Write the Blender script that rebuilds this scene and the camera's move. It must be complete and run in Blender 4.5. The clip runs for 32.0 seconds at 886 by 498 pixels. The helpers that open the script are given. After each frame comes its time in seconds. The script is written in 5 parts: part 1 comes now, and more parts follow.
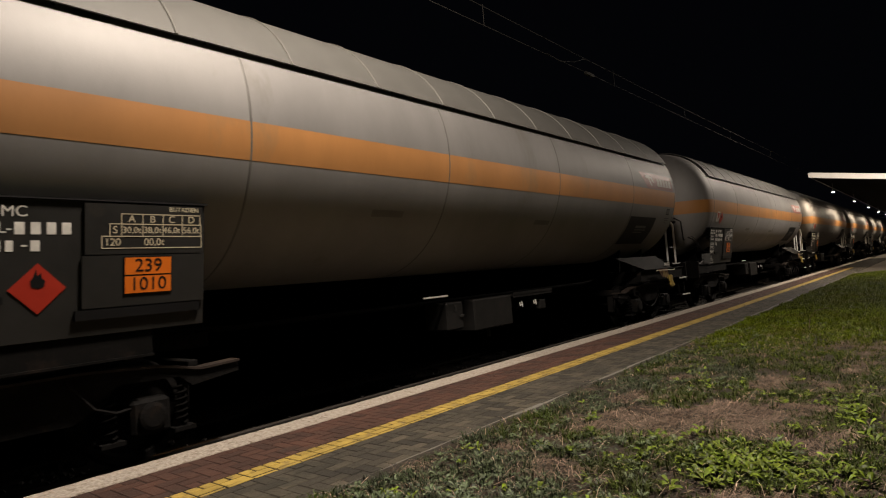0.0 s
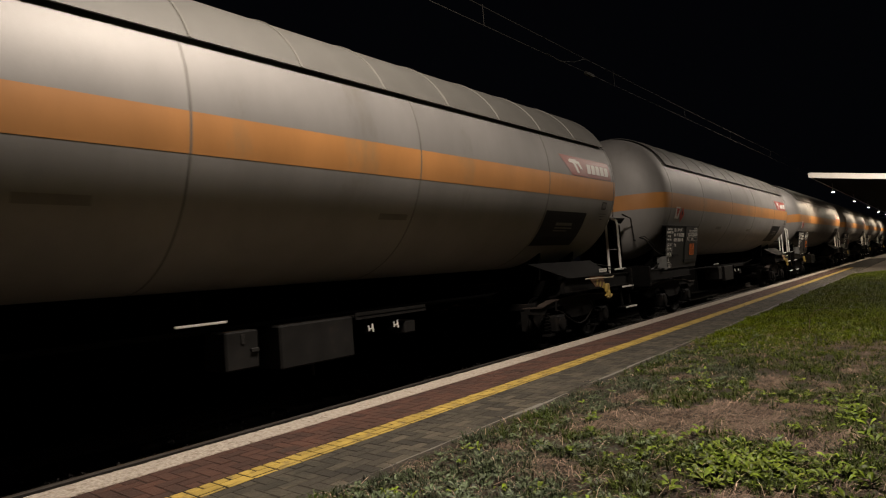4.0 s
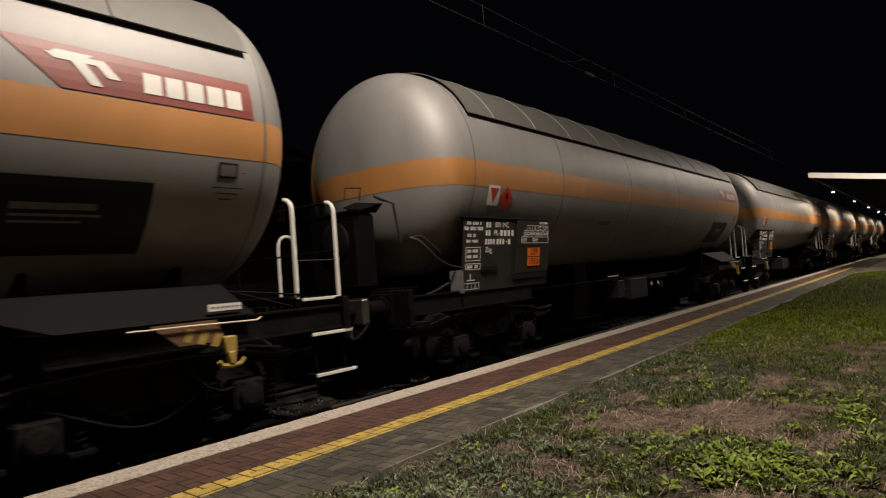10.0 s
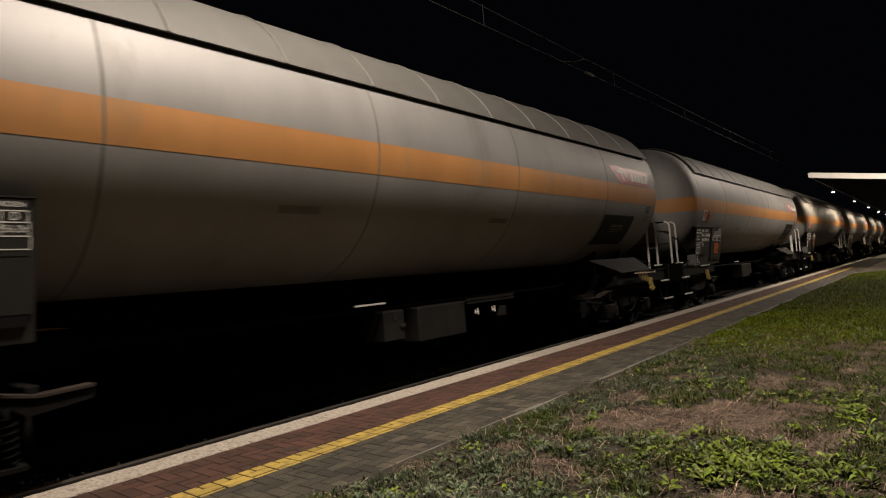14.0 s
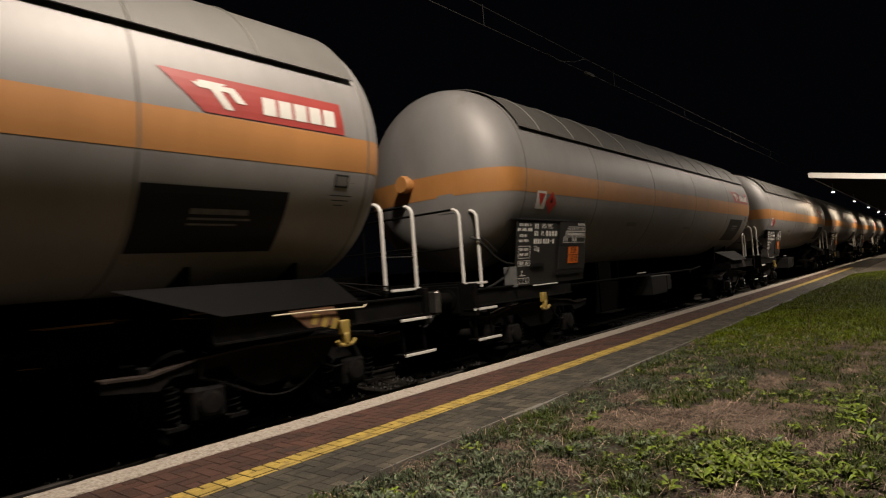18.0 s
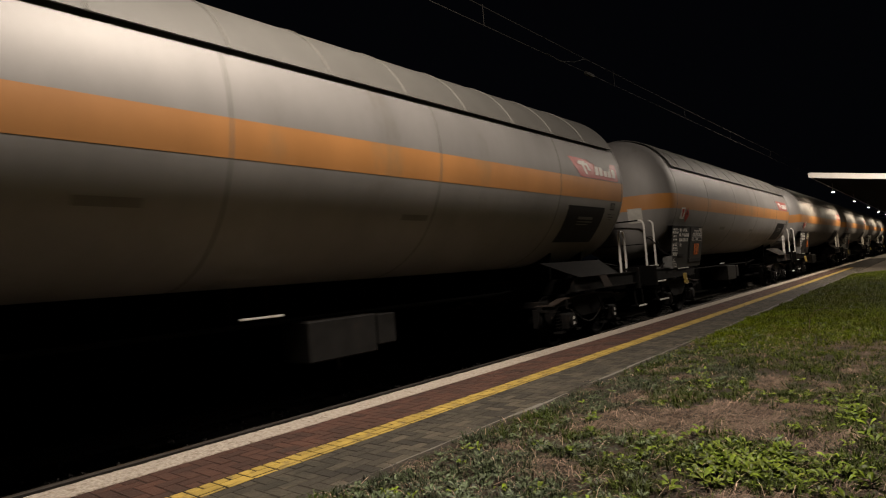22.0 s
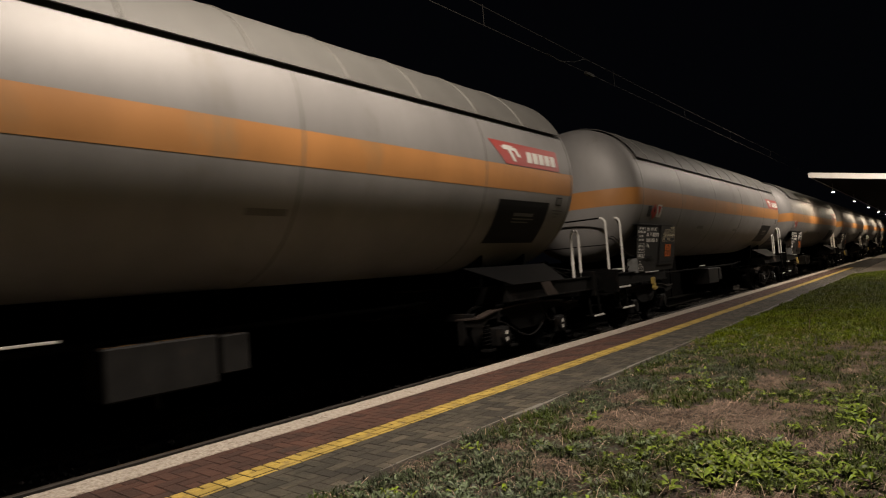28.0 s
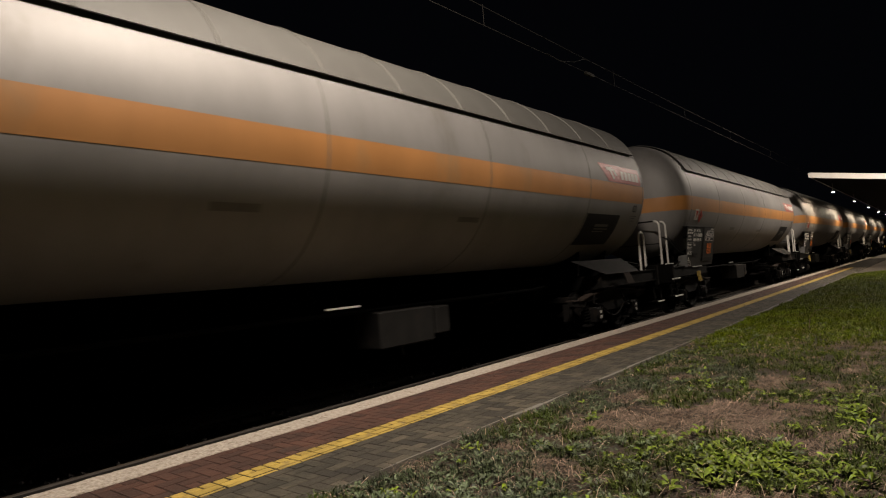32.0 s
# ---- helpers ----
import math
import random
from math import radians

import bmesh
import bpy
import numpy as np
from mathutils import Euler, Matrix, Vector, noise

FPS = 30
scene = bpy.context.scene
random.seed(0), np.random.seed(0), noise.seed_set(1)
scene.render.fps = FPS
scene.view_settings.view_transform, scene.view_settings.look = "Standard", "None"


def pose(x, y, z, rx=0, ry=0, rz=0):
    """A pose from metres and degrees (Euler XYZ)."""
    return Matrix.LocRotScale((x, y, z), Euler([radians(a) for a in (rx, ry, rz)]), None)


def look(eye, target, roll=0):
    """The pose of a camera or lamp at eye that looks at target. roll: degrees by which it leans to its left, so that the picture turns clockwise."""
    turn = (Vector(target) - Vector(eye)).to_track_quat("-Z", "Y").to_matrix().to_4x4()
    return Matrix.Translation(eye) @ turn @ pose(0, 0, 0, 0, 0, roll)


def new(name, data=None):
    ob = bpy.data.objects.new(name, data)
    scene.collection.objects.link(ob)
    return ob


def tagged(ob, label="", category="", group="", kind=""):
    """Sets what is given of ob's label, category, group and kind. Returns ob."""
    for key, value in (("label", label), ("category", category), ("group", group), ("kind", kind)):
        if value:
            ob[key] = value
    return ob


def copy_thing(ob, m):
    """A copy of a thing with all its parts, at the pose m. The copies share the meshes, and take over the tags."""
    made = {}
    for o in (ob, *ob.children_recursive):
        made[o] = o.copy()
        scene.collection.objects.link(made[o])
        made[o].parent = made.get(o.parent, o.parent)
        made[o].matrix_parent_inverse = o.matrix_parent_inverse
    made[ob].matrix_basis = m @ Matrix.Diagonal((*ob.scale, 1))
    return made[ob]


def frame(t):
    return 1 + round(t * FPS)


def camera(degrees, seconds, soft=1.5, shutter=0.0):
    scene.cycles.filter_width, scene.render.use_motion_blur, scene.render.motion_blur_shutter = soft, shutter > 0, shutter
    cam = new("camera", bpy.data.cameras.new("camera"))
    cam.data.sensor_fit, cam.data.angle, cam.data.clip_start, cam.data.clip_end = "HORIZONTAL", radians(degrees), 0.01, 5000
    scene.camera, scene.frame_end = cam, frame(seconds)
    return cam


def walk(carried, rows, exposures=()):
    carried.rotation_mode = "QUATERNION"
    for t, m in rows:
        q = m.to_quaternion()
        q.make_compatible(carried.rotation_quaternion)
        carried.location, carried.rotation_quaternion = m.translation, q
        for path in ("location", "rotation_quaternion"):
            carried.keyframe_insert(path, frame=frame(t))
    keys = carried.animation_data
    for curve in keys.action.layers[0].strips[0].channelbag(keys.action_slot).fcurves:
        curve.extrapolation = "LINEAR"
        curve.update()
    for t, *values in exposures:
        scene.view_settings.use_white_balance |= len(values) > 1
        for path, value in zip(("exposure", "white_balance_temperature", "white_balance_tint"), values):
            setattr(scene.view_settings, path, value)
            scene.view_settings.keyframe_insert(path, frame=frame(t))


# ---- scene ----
# The camera stands on the grass beside the platform. z = 0 is the platform's top.
cam = camera(72.75, 32.0, soft=1.15, shutter=0.6)
YAW, PITCH, ROLL = radians(-39.46), radians(2.476), -4.3285
EYE = Vector((0, 0, 1.29))
AIM = EYE + Vector((math.sin(YAW) * math.cos(PITCH), math.cos(YAW) * math.cos(PITCH), math.sin(PITCH))) * 10
walk(cam, [(0, look(EYE, AIM, ROLL)), (32, look(EYE, AIM, ROLL))], [(0, 0.0), (32, 0.0)])

# how far the train has rolled, in metres, at each time
ROLLED = [(0, 0), (0.5, 0.376), (1, 0.75), (1.5, 1.138), (3, 2.523), (3.5, 3.069), (5.5, 5.559), (6, 6.191), (6.5, 6.822), (7, 7.456),
          (7.5, 8.101), (8, 8.771), (8.5, 9.48), (9, 10.232), (9.5, 11.031), (10, 11.88), (10.5, 12.764), (11, 13.673), (11.5, 14.609),
          (12, 15.574), (12.5, 16.554), (13, 17.525), (13.5, 18.494), (14, 19.479), (14.5, 20.493), (16.5, 24.933), (17, 26.133),
          (17.5, 27.371), (18, 28.639), (18.5, 29.922), (19, 31.214), (19.5, 32.518), (20, 33.842), (20.5, 35.199), (21, 36.599),
          (21.5, 38.052), (22, 39.557), (22.5, 41.107), (23, 42.693), (23.5, 44.305), (24, 45.939), (24.5, 47.598), (25, 49.275),
          (25.5, 50.978), (28, 59.959), (28.5, 61.851), (29, 63.754), (29.5, 65.642), (30, 67.497), (30.5, 69.316), (31, 71.118),
          (31.5, 72.909), (32, 74.692)]
TRACK, RAIL, PITCH_L, FIRST = -6.6, -0.14, 18.15, -1.15

# ---- light: a black night sky; the lamps are built with the station ----
world = bpy.data.worlds.new("night")
scene.world = world
world.use_nodes = True
world.node_tree.nodes["Background"].inputs[0].default_value = (0.15, 0.165, 0.24, 1)
world.node_tree.nodes["Background"].inputs[1].default_value = 0.006
CANOPY_POWER, SODIUM_POWER = 130, 420
LAMP_POWER, LAMP_COLOUR = 1270, (1.0, 0.86, 0.725)


# ---- materials ----
def material(name, colour, rough=0.6, metal=0.0, vary=0.15, scale=3.0, bump=0.1, grain=60.0, spots=None, spot_scale=1.2, spot_cut=0.55, streak=0.0, random_tint=0.0, coat=0.0, shine=0.5, placed=False, coat_rough=0.3):
    """A painted or natural surface: colour, broad variation, stains, grain in the relief."""
    m = bpy.data.materials.new(name)
    m.use_nodes = True
    nt = m.node_tree
    n, link = nt.nodes, nt.links.new
    b = n["Principled BSDF"]
    b.inputs["Metallic"].default_value = metal
    b.inputs["Coat Weight"].default_value, b.inputs["Coat Roughness"].default_value = coat, coat_rough
    b.inputs["Specular IOR Level"].default_value = shine
    co = n.new("ShaderNodeTexCoord")
    mp = n.new("ShaderNodeMapping")
    where = n.new("ShaderNodeNewGeometry").outputs["Position"] if placed else co.outputs["Object"]
    link(where, mp.inputs[0])
    if streak:
        mp.inputs["Scale"].default_value = (1, 1, streak)
    big = n.new("ShaderNodeTexNoise")
    big.inputs["Scale"].default_value, big.inputs["Detail"].default_value = scale, 8
    big.inputs["Roughness"].default_value = 0.62
    link(mp.outputs[0], big.inputs[0])
    ramp = n.new("ShaderNodeMapRange")
    ramp.inputs[1].default_value, ramp.inputs[2].default_value = 0.3, 0.7
    ramp.inputs[3].default_value, ramp.inputs[4].default_value = 1 - vary, 1 + vary
    link(big.outputs[0], ramp.inputs[0])
    mul = n.new("ShaderNodeMix")
    mul.data_type, mul.blend_type = "RGBA", "MULTIPLY"
    mul.inputs[0].default_value = 1
    mul.inputs[6].default_value = (*colour, 1)
    link(ramp.outputs[0], mul.inputs[7])
    last = mul.outputs[2]
    if random_tint:
        inf = n.new("ShaderNodeObjectInfo")
        rr = n.new("ShaderNodeMapRange")
        rr.inputs[3].default_value, rr.inputs[4].default_value = 1 - random_tint, 1 + random_tint
        link(inf.outputs["Random"], rr.inputs[0])
        geo = n.new("ShaderNodeNewGeometry")
        r2 = n.new("ShaderNodeMapRange")
        r2.inputs[3].default_value, r2.inputs[4].default_value = 1 - random_tint, 1 + random_tint
        link(geo.outputs["Random Per Island"], r2.inputs[0])
        for src in (rr, r2):
            k = n.new("ShaderNodeMix")
            k.data_type, k.blend_type = "RGBA", "MULTIPLY"
            k.inputs[0].default_value = 1
            link(last, k.inputs[6])
            link(src.outputs[0], k.inputs[7])
            last = k.outputs[2]
    if spots:
        sp = n.new("ShaderNodeTexNoise")
        sp.inputs["Scale"].default_value, sp.inputs["Detail"].default_value, sp.inputs["Roughness"].default_value = spot_scale, 8, 0.65
        link(mp.outputs[0], sp.inputs[0])
        sr = n.new("ShaderNodeMapRange")
        sr.inputs[1].default_value, sr.inputs[2].default_value = spot_cut, spot_cut + 0.16
        link(sp.outputs[0], sr.inputs[0])
        k = n.new("ShaderNodeMix")
        k.data_type = "RGBA"
        link(sr.outputs[0], k.inputs[0])
        link(last, k.inputs[6])
        k.inputs[7].default_value = (*spots, 1)
        last = k.outputs[2]
    link(last, b.inputs["Base Color"])
    fine = n.new("ShaderNodeTexNoise")
    fine.inputs["Scale"].default_value, fine.inputs["Detail"].default_value = grain, 4
    link(where, fine.inputs[0])
    rg = n.new("ShaderNodeMapRange")
    rg.inputs[3].default_value, rg.inputs[4].default_value = max(0.05, rough - 0.09), min(1, rough + 0.09)
    link(big.outputs[0], rg.inputs[0])
    link(rg.outputs[0], b.inputs["Roughness"])
    if bump:
        bp = n.new("ShaderNodeBump")
        bp.inputs["Strength"].default_value, bp.inputs["Distance"].default_value = bump, 0.01
        link(fine.outputs[0], bp.inputs["Height"])
        link(bp.outputs[0], b.inputs["Normal"])
    return m


def glow(name, colour, strength):
    m = bpy.data.materials.new(name)
    m.use_nodes = True
    b = m.node_tree.nodes["Principled BSDF"]
    b.inputs["Base Color"].default_value = (*colour, 1)
    b.inputs["Emission Color"].default_value = (*colour, 1)
    b.inputs["Emission Strength"].default_value = strength
    return m


TANK = material("tank_paint", (0.220, 0.211, 0.204), 0.62, 0.34, 0.20, 0.7, 0.03, 40, (0.150, 0.132, 0.11), 0.9, 0.63, 0.35, random_tint=0.05, coat=0.1, coat_rough=0.45)
SHIELD = material("sun_shield_paint", (0.106, 0.102, 0.093), 0.65, 0.15, 0.16, 0.9, 0.04, 40, (0.111, 0.0974, 0.0696), 1.1, 0.58, 0.5)
ORANGE = material("orange_band_paint", (0.40, 0.178, 0.05), 0.55, 0.05, 0.20, 0.8, 0.03, 40, (0.26, 0.165, 0.08), 0.9, 0.60, 0.4, random_tint=0.05, coat=0.4, coat_rough=0.5)
STRAP = material("strap_paint", (0.15, 0.144, 0.129), 0.65, 0.15, 0.2, 2, 0.05, 50)
NOTICE = material("grimy_paper", (0.42, 0.405, 0.37), 0.7, 0.0, 0.2, 7, 0.05, 60)
TANKSEAM = material("seam_paint", (0.14, 0.132, 0.122), 0.6, 0.35, 0.2, 2, 0.05, 50)
PIPE = material("pipe_paint", (0.018, 0.0175, 0.0165), 0.6, 0.2, 0.2, 3, 0.05, 50, shine=0.3)
BLACKPAINT = material("black_paint", (0.00696, 0.00696, 0.00766), 0.6, 0.0, 0.2, 2, 0.05, 50, shine=0.2)
DIMLETTER = material("grimy_lettering", (0.115, 0.115, 0.11), 0.6, 0.0, 0.3, 9, 0.0, 60)
BOARD = material("board_paint", (0.0195, 0.0188, 0.0176), 0.55, 0.0, 0.25, 2.5, 0.04, 60, (0.029, 0.0255, 0.0215), 3, 0.58, shine=0.22)
# underframe and bogie: grime, with the shade below the tank darkened into the colours
FRAME = material("underframe_shaded_paint", (0.003, 0.0028, 0.0026), 0.85, 0.0, 0.3, 3, 0.2, 40, (0.00974, 0.00626, 0.00487), 4, 0.58, shine=0.06)
BOGIE = material("bogie_grime_shaded", (0.0055, 0.005, 0.0048), 0.8, 0.0, 0.4, 6, 0.4, 40, (0.0181, 0.0132, 0.00974), 7, 0.57, shine=0.12)
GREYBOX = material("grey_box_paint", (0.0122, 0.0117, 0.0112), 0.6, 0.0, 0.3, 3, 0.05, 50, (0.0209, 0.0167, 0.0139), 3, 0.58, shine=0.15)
# apron and solebar colours also carry that shade
APRON = material("apron_shaded_paint", (0.0019, 0.0018, 0.0019), 0.65, 0.0, 0.3, 2, 0.05, 50, (0.006, 0.0045, 0.004), 2.2, 0.57, shine=0.08)
FLANGE = material("brown_flange", (0.0348, 0.0261, 0.0218), 0.7, 0.0, 0.35, 5, 0.2, 40, (0.0174, 0.013, 0.0104), 6, 0.55, shine=0.2)
SOLEBAR = material("solebar_shaded_paint", (0.004, 0.0037, 0.0035), 0.75, 0.0, 0.35, 3, 0.2, 40, (0.0174, 0.0122, 0.00957), 4, 0.56, shine=0.1)
STEEL = material("worn_steel", (0.209, 0.195, 0.181), 0.35, 0.9, 0.2, 5, 0.1, 60)
RAILTOP = material("rail_steel", (0.0435, 0.0391, 0.0348), 0.6, 0.3, 0.2, 6, 0.1, 60, (0.0348, 0.0218, 0.0157), 4, 0.55, shine=0.15)
WHITE = material("white_paint", (0.62, 0.60, 0.56), 0.5, 0.0, 0.1, 4, 0.03, 60, (0.207, 0.177, 0.148), 5, 0.64)
LETTER = material("white_lettering", (0.72, 0.70, 0.65), 0.6, 0.0, 0.18, 9, 0.0, 60)
CREAM = material("cream_lettering", (0.62, 0.54, 0.38), 0.6, 0.0, 0.18, 9, 0.0, 60)
RED = material("red_sign", (0.41, 0.026, 0.011), 0.5, 0.0, 0.1, 4, 0.0, 60)
LOGORED = material("logo_red", (0.313, 0.0348, 0.0278), 0.5, 0.0, 0.1, 3, 0.0, 60, coat=0.4, coat_rough=0.5)
LOGOFADED = material("logo_faded_red", (0.195, 0.0383, 0.0278), 0.5, 0.0, 0.14, 3, 0.0, 60, coat=0.4, coat_rough=0.5)
UNORANGE = material("hazard_orange", (0.72, 0.158, 0.006), 0.5, 0.0, 0.06, 4, 0.0, 60)
YELLOWP = material("yellow_paint", (0.306, 0.216, 0.0487), 0.55, 0.0, 0.2, 6, 0.1, 60, (0.0835, 0.0557, 0.0278), 8, 0.62)
RUST = material("rusty_steel", (0.139, 0.0696, 0.0348), 0.8, 0.2, 0.3, 6, 0.3, 50)
KERB = material("kerb_stone", (0.37, 0.325, 0.275), 0.9, 0.0, 0.4, 36, 1.0, 110, (0.17, 0.13, 0.09), 19, 0.52, random_tint=0.08, placed=True)
BRICKRED = material("red_paver", (0.056, 0.0235, 0.0145), 0.88, 0.0, 0.35, 1.7, 0.9, 90, (0.0306, 0.0181, 0.0132), 2.2, 0.54, random_tint=0.3, placed=True)
BRICKGREY = material("grey_paver", (0.042, 0.0355, 0.0245), 0.88, 0.0, 0.35, 1.9, 0.9, 90, (0.0251, 0.023, 0.0153), 2.4, 0.52, random_tint=0.55, placed=True)
BRICKYELLOW = material("yellow_paver", (0.34, 0.238, 0.046), 0.8, 0.0, 0.3, 5, 0.6, 110, (0.139, 0.101, 0.0418), 7, 0.54, random_tint=0.14, placed=True)
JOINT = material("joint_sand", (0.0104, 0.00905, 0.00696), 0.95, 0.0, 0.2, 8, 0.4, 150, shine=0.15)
CONCRETE = material("concrete", (0.136, 0.127, 0.112), 0.88, 0.0, 0.2, 3, 0.4, 90, (0.0682, 0.0633, 0.0487), 4, 0.58)
SOIL = material("soil", (0.0202, 0.0146, 0.00835), 0.95, 0.0, 0.35, 2.5, 0.6, 60, (0.0146, 0.0167, 0.00626), 1.6, 0.52)
# near-black base colour for the ground below and beyond the track
DARKGROUND = material("near_black_ground", (0.00835, 0.00766, 0.00626), 0.95, 0.0, 0.3, 1.5, 0.5, 40, shine=0.1)
BALLAST = material("ballast_stone", (0.045, 0.041, 0.039), 0.9, 0.0, 0.25, 5, 0.5, 60, random_tint=0.25)
ASPHALT = material("far_paving", (0.0522, 0.0418, 0.032), 0.9, 0.0, 0.25, 2, 0.4, 60)
GRASS = material("grass_blade", (0.038, 0.056, 0.006), 0.5, 0.0, 0.4, 2.2, 0.0, 60, (0.05, 0.057, 0.018), 1.1, 0.5, random_tint=0.6, shine=0.2)
GREYGRASS = material("blue_green_grass", (0.050, 0.068, 0.030), 0.5, 0.0, 0.4, 2.2, 0.0, 60, (0.066, 0.070, 0.044), 1.3, 0.5, random_tint=0.65, shine=0.3)
# the far blades' brighter, yellower colour has the lamp light put into it
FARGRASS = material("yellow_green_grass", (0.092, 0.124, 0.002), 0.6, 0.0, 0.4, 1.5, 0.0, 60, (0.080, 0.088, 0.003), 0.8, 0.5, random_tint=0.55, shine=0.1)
LITTER = material("leaf_litter", (0.070, 0.0485, 0.0325), 0.85, 0.0, 0.4, 3, 0.0, 60, random_tint=0.65, shine=0.15)
DRYGRASS = material("dry_grass", (0.25, 0.182, 0.138), 0.8, 0.0, 0.45, 6, 0.0, 60, (0.09, 0.062, 0.047), 5, 0.58, random_tint=0.65, shine=0.15)
LEAF = material("weed_leaf", (0.100, 0.142, 0.011), 0.45, 0.0, 0.4, 9, 0.2, 40, (0.20, 0.225, 0.035), 14, 0.55, random_tint=0.65, shine=0.15)
GREYLEAF = material("grey_weed_leaf", (0.062, 0.084, 0.038), 0.5, 0.0, 0.35, 9, 0.2, 40, random_tint=0.6, shine=0.35)
# sleeper concrete darkened: the shade under the wagons is in this colour
SHADEDSLEEPER = material("shaded_sleeper_concrete", (0.03, 0.026, 0.022), 0.9, 0.0, 0.3, 3, 0.4, 60, (0.016, 0.012, 0.009), 4, 0.5, shine=0.1)
OLDCONCRETE = material("sooty_concrete", (0.0696, 0.0626, 0.0557), 0.9, 0.0, 0.2, 3, 0.3, 60)
FARWALL = material("plaster_wall", (0.209, 0.146, 0.0835), 0.9, 0.0, 0.15, 1, 0.2, 30)
BLIND = material("red_blind", (0.223, 0.0557, 0.0348), 0.8, 0.0, 0.3, 3, 0.1, 30)
FARBRICK = material("brick_wall", (0.0167, 0.00835, 0.00626), 0.9, 0.0, 0.25, 2, 0.3, 30)
# near black, so that the added screening wall stays unseen
BLACKWALL = material("black_screening", (0.004, 0.0037, 0.0034), 0.95, 0.0, 0.3, 2, 0.3, 40, shine=0.03)
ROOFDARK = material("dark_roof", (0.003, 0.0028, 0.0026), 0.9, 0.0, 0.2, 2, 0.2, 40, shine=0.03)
WIRE = material("copper_wire", (0.06, 0.055, 0.048), 0.7, 0.1, 0.2, 6, 0.0, 60)
GALV = material("galvanised_steel", (0.23, 0.23, 0.223), 0.5, 0.7, 0.15, 3, 0.1, 60)
LAMPGLASS = glow("lamp_glass", (1.0, 0.94, 0.84), 30)
SODIUM = glow("sodium_lamp", (1.0, 0.42, 0.10), 9)


# ---- building blocks ----
class Geo:
    """Vertices and faces gathered for one mesh."""

    def __init__(self):
        self.v, self.f = [], []

    def add(self, verts, faces):
        k = len(self.v)
        self.v += [tuple(p) for p in verts]
        self.f += [tuple(i + k for i in f) for f in faces]
        return self

    def box(self, x0, x1, y0, y1, z0, z1, m=None, c=0.0):
        """A box; c chamfers its edges."""
        if c:
            bm = bmesh.new()
            bmesh.ops.create_cube(bm, size=1, matrix=Matrix.Translation(((x0 + x1) / 2, (y0 + y1) / 2, (z0 + z1) / 2)) @ Matrix.Diagonal((x1 - x0, y1 - y0, z1 - z0, 1)))
            bmesh.ops.bevel(bm, geom=bm.edges[:], offset=c, segments=1, affect="EDGES")
            bm.verts.index_update()
            v = [p.co.copy() for p in bm.verts]
            f = [[q.index for q in g.verts] for g in bm.faces]
            bm.free()
        else:
            v = [Vector((x, y, z)) for x in (x0, x1) for y in (y0, y1) for z in (z0, z1)]
            f = [(0, 1, 3, 2), (4, 6, 7, 5), (0, 4, 5, 1), (2, 3, 7, 6), (0, 2, 6, 4), (1, 5, 7, 3)]
        return self.add([m @ p for p in v] if m else v, f)

    def tube(self, path, r, n=8, ends=True):
        """A round bar along a path of points."""
        path = [Vector(p) for p in path]
        rings = []
        for i, p in enumerate(path):
            d = (path[min(i + 1, len(path) - 1)] - path[max(i - 1, 0)]).normalized()
            a = d.cross(Vector((0, 0, 1)) if abs(d.z) < 0.9 else Vector((1, 0, 0))).normalized()
            b = d.cross(a)
            rings.append([p + (a * math.cos(2 * math.pi * j / n) + b * math.sin(2 * math.pi * j / n)) * (r[i] if isinstance(r, (list, tuple)) else r) for j in range(n)])
        v = [q for g in rings for q in g]
        f = [(i * n + j, i * n + (j + 1) % n, (i + 1) * n + (j + 1) % n, (i + 1) * n + j) for i in range(len(path) - 1) for j in range(n)]
        if ends:
            f += [tuple(range(n))[::-1], tuple((len(path) - 1) * n + j for j in range(n))]
        return self.add(v, f)

    def lathe(self, prof, axis, at, n=32):
        """Turns a profile of (along, radius) round an axis, 'x', 'y' or 'z'."""
        v, f = [], []
        for a, r in prof:
            for j in range(n):
                c, s = math.cos(2 * math.pi * j / n) * r, math.sin(2 * math.pi * j / n) * r
                v.append(Vector(at) + Vector({"x": (a, c, s), "y": (c, a, s), "z": (c, s, a)}[axis]))
        for i in range(len(prof) - 1):
            f += [(i * n + j, i * n + (j + 1) % n, (i + 1) * n + (j + 1) % n, (i + 1) * n + j) for j in range(n)]
        if prof[0][1] > 1e-6:
            f.append(tuple(range(n)))
        if prof[-1][1] > 1e-6:
            f.append(tuple((len(prof) - 1) * n + j for j in range(n)))
        return self.add(v, f)

    def slab(self, poly, d):
        """A plane polygon made d thick (a vector)."""
        n = len(poly)
        d = Vector(d)
        v = [Vector(p) for p in poly] + [Vector(p) + d for p in poly]
        return self.add(v, [tuple(range(n))[::-1], tuple(range(n, 2 * n))] + [(i, (i + 1) % n, n + (i + 1) % n, n + i) for i in range(n)])

    def mesh(self, name, mat, smooth=False):
        me = bpy.data.meshes.new(name)
        me.from_pydata(self.v, [], self.f)
        bm = bmesh.new()
        bm.from_mesh(me)
        bmesh.ops.recalc_face_normals(bm, faces=bm.faces)
        bm.to_mesh(me)
        bm.free()
        if smooth:
            me.shade_smooth()
            me.set_sharp_from_angle(angle=radians(38))
        me.materials.append(mat)
        return me


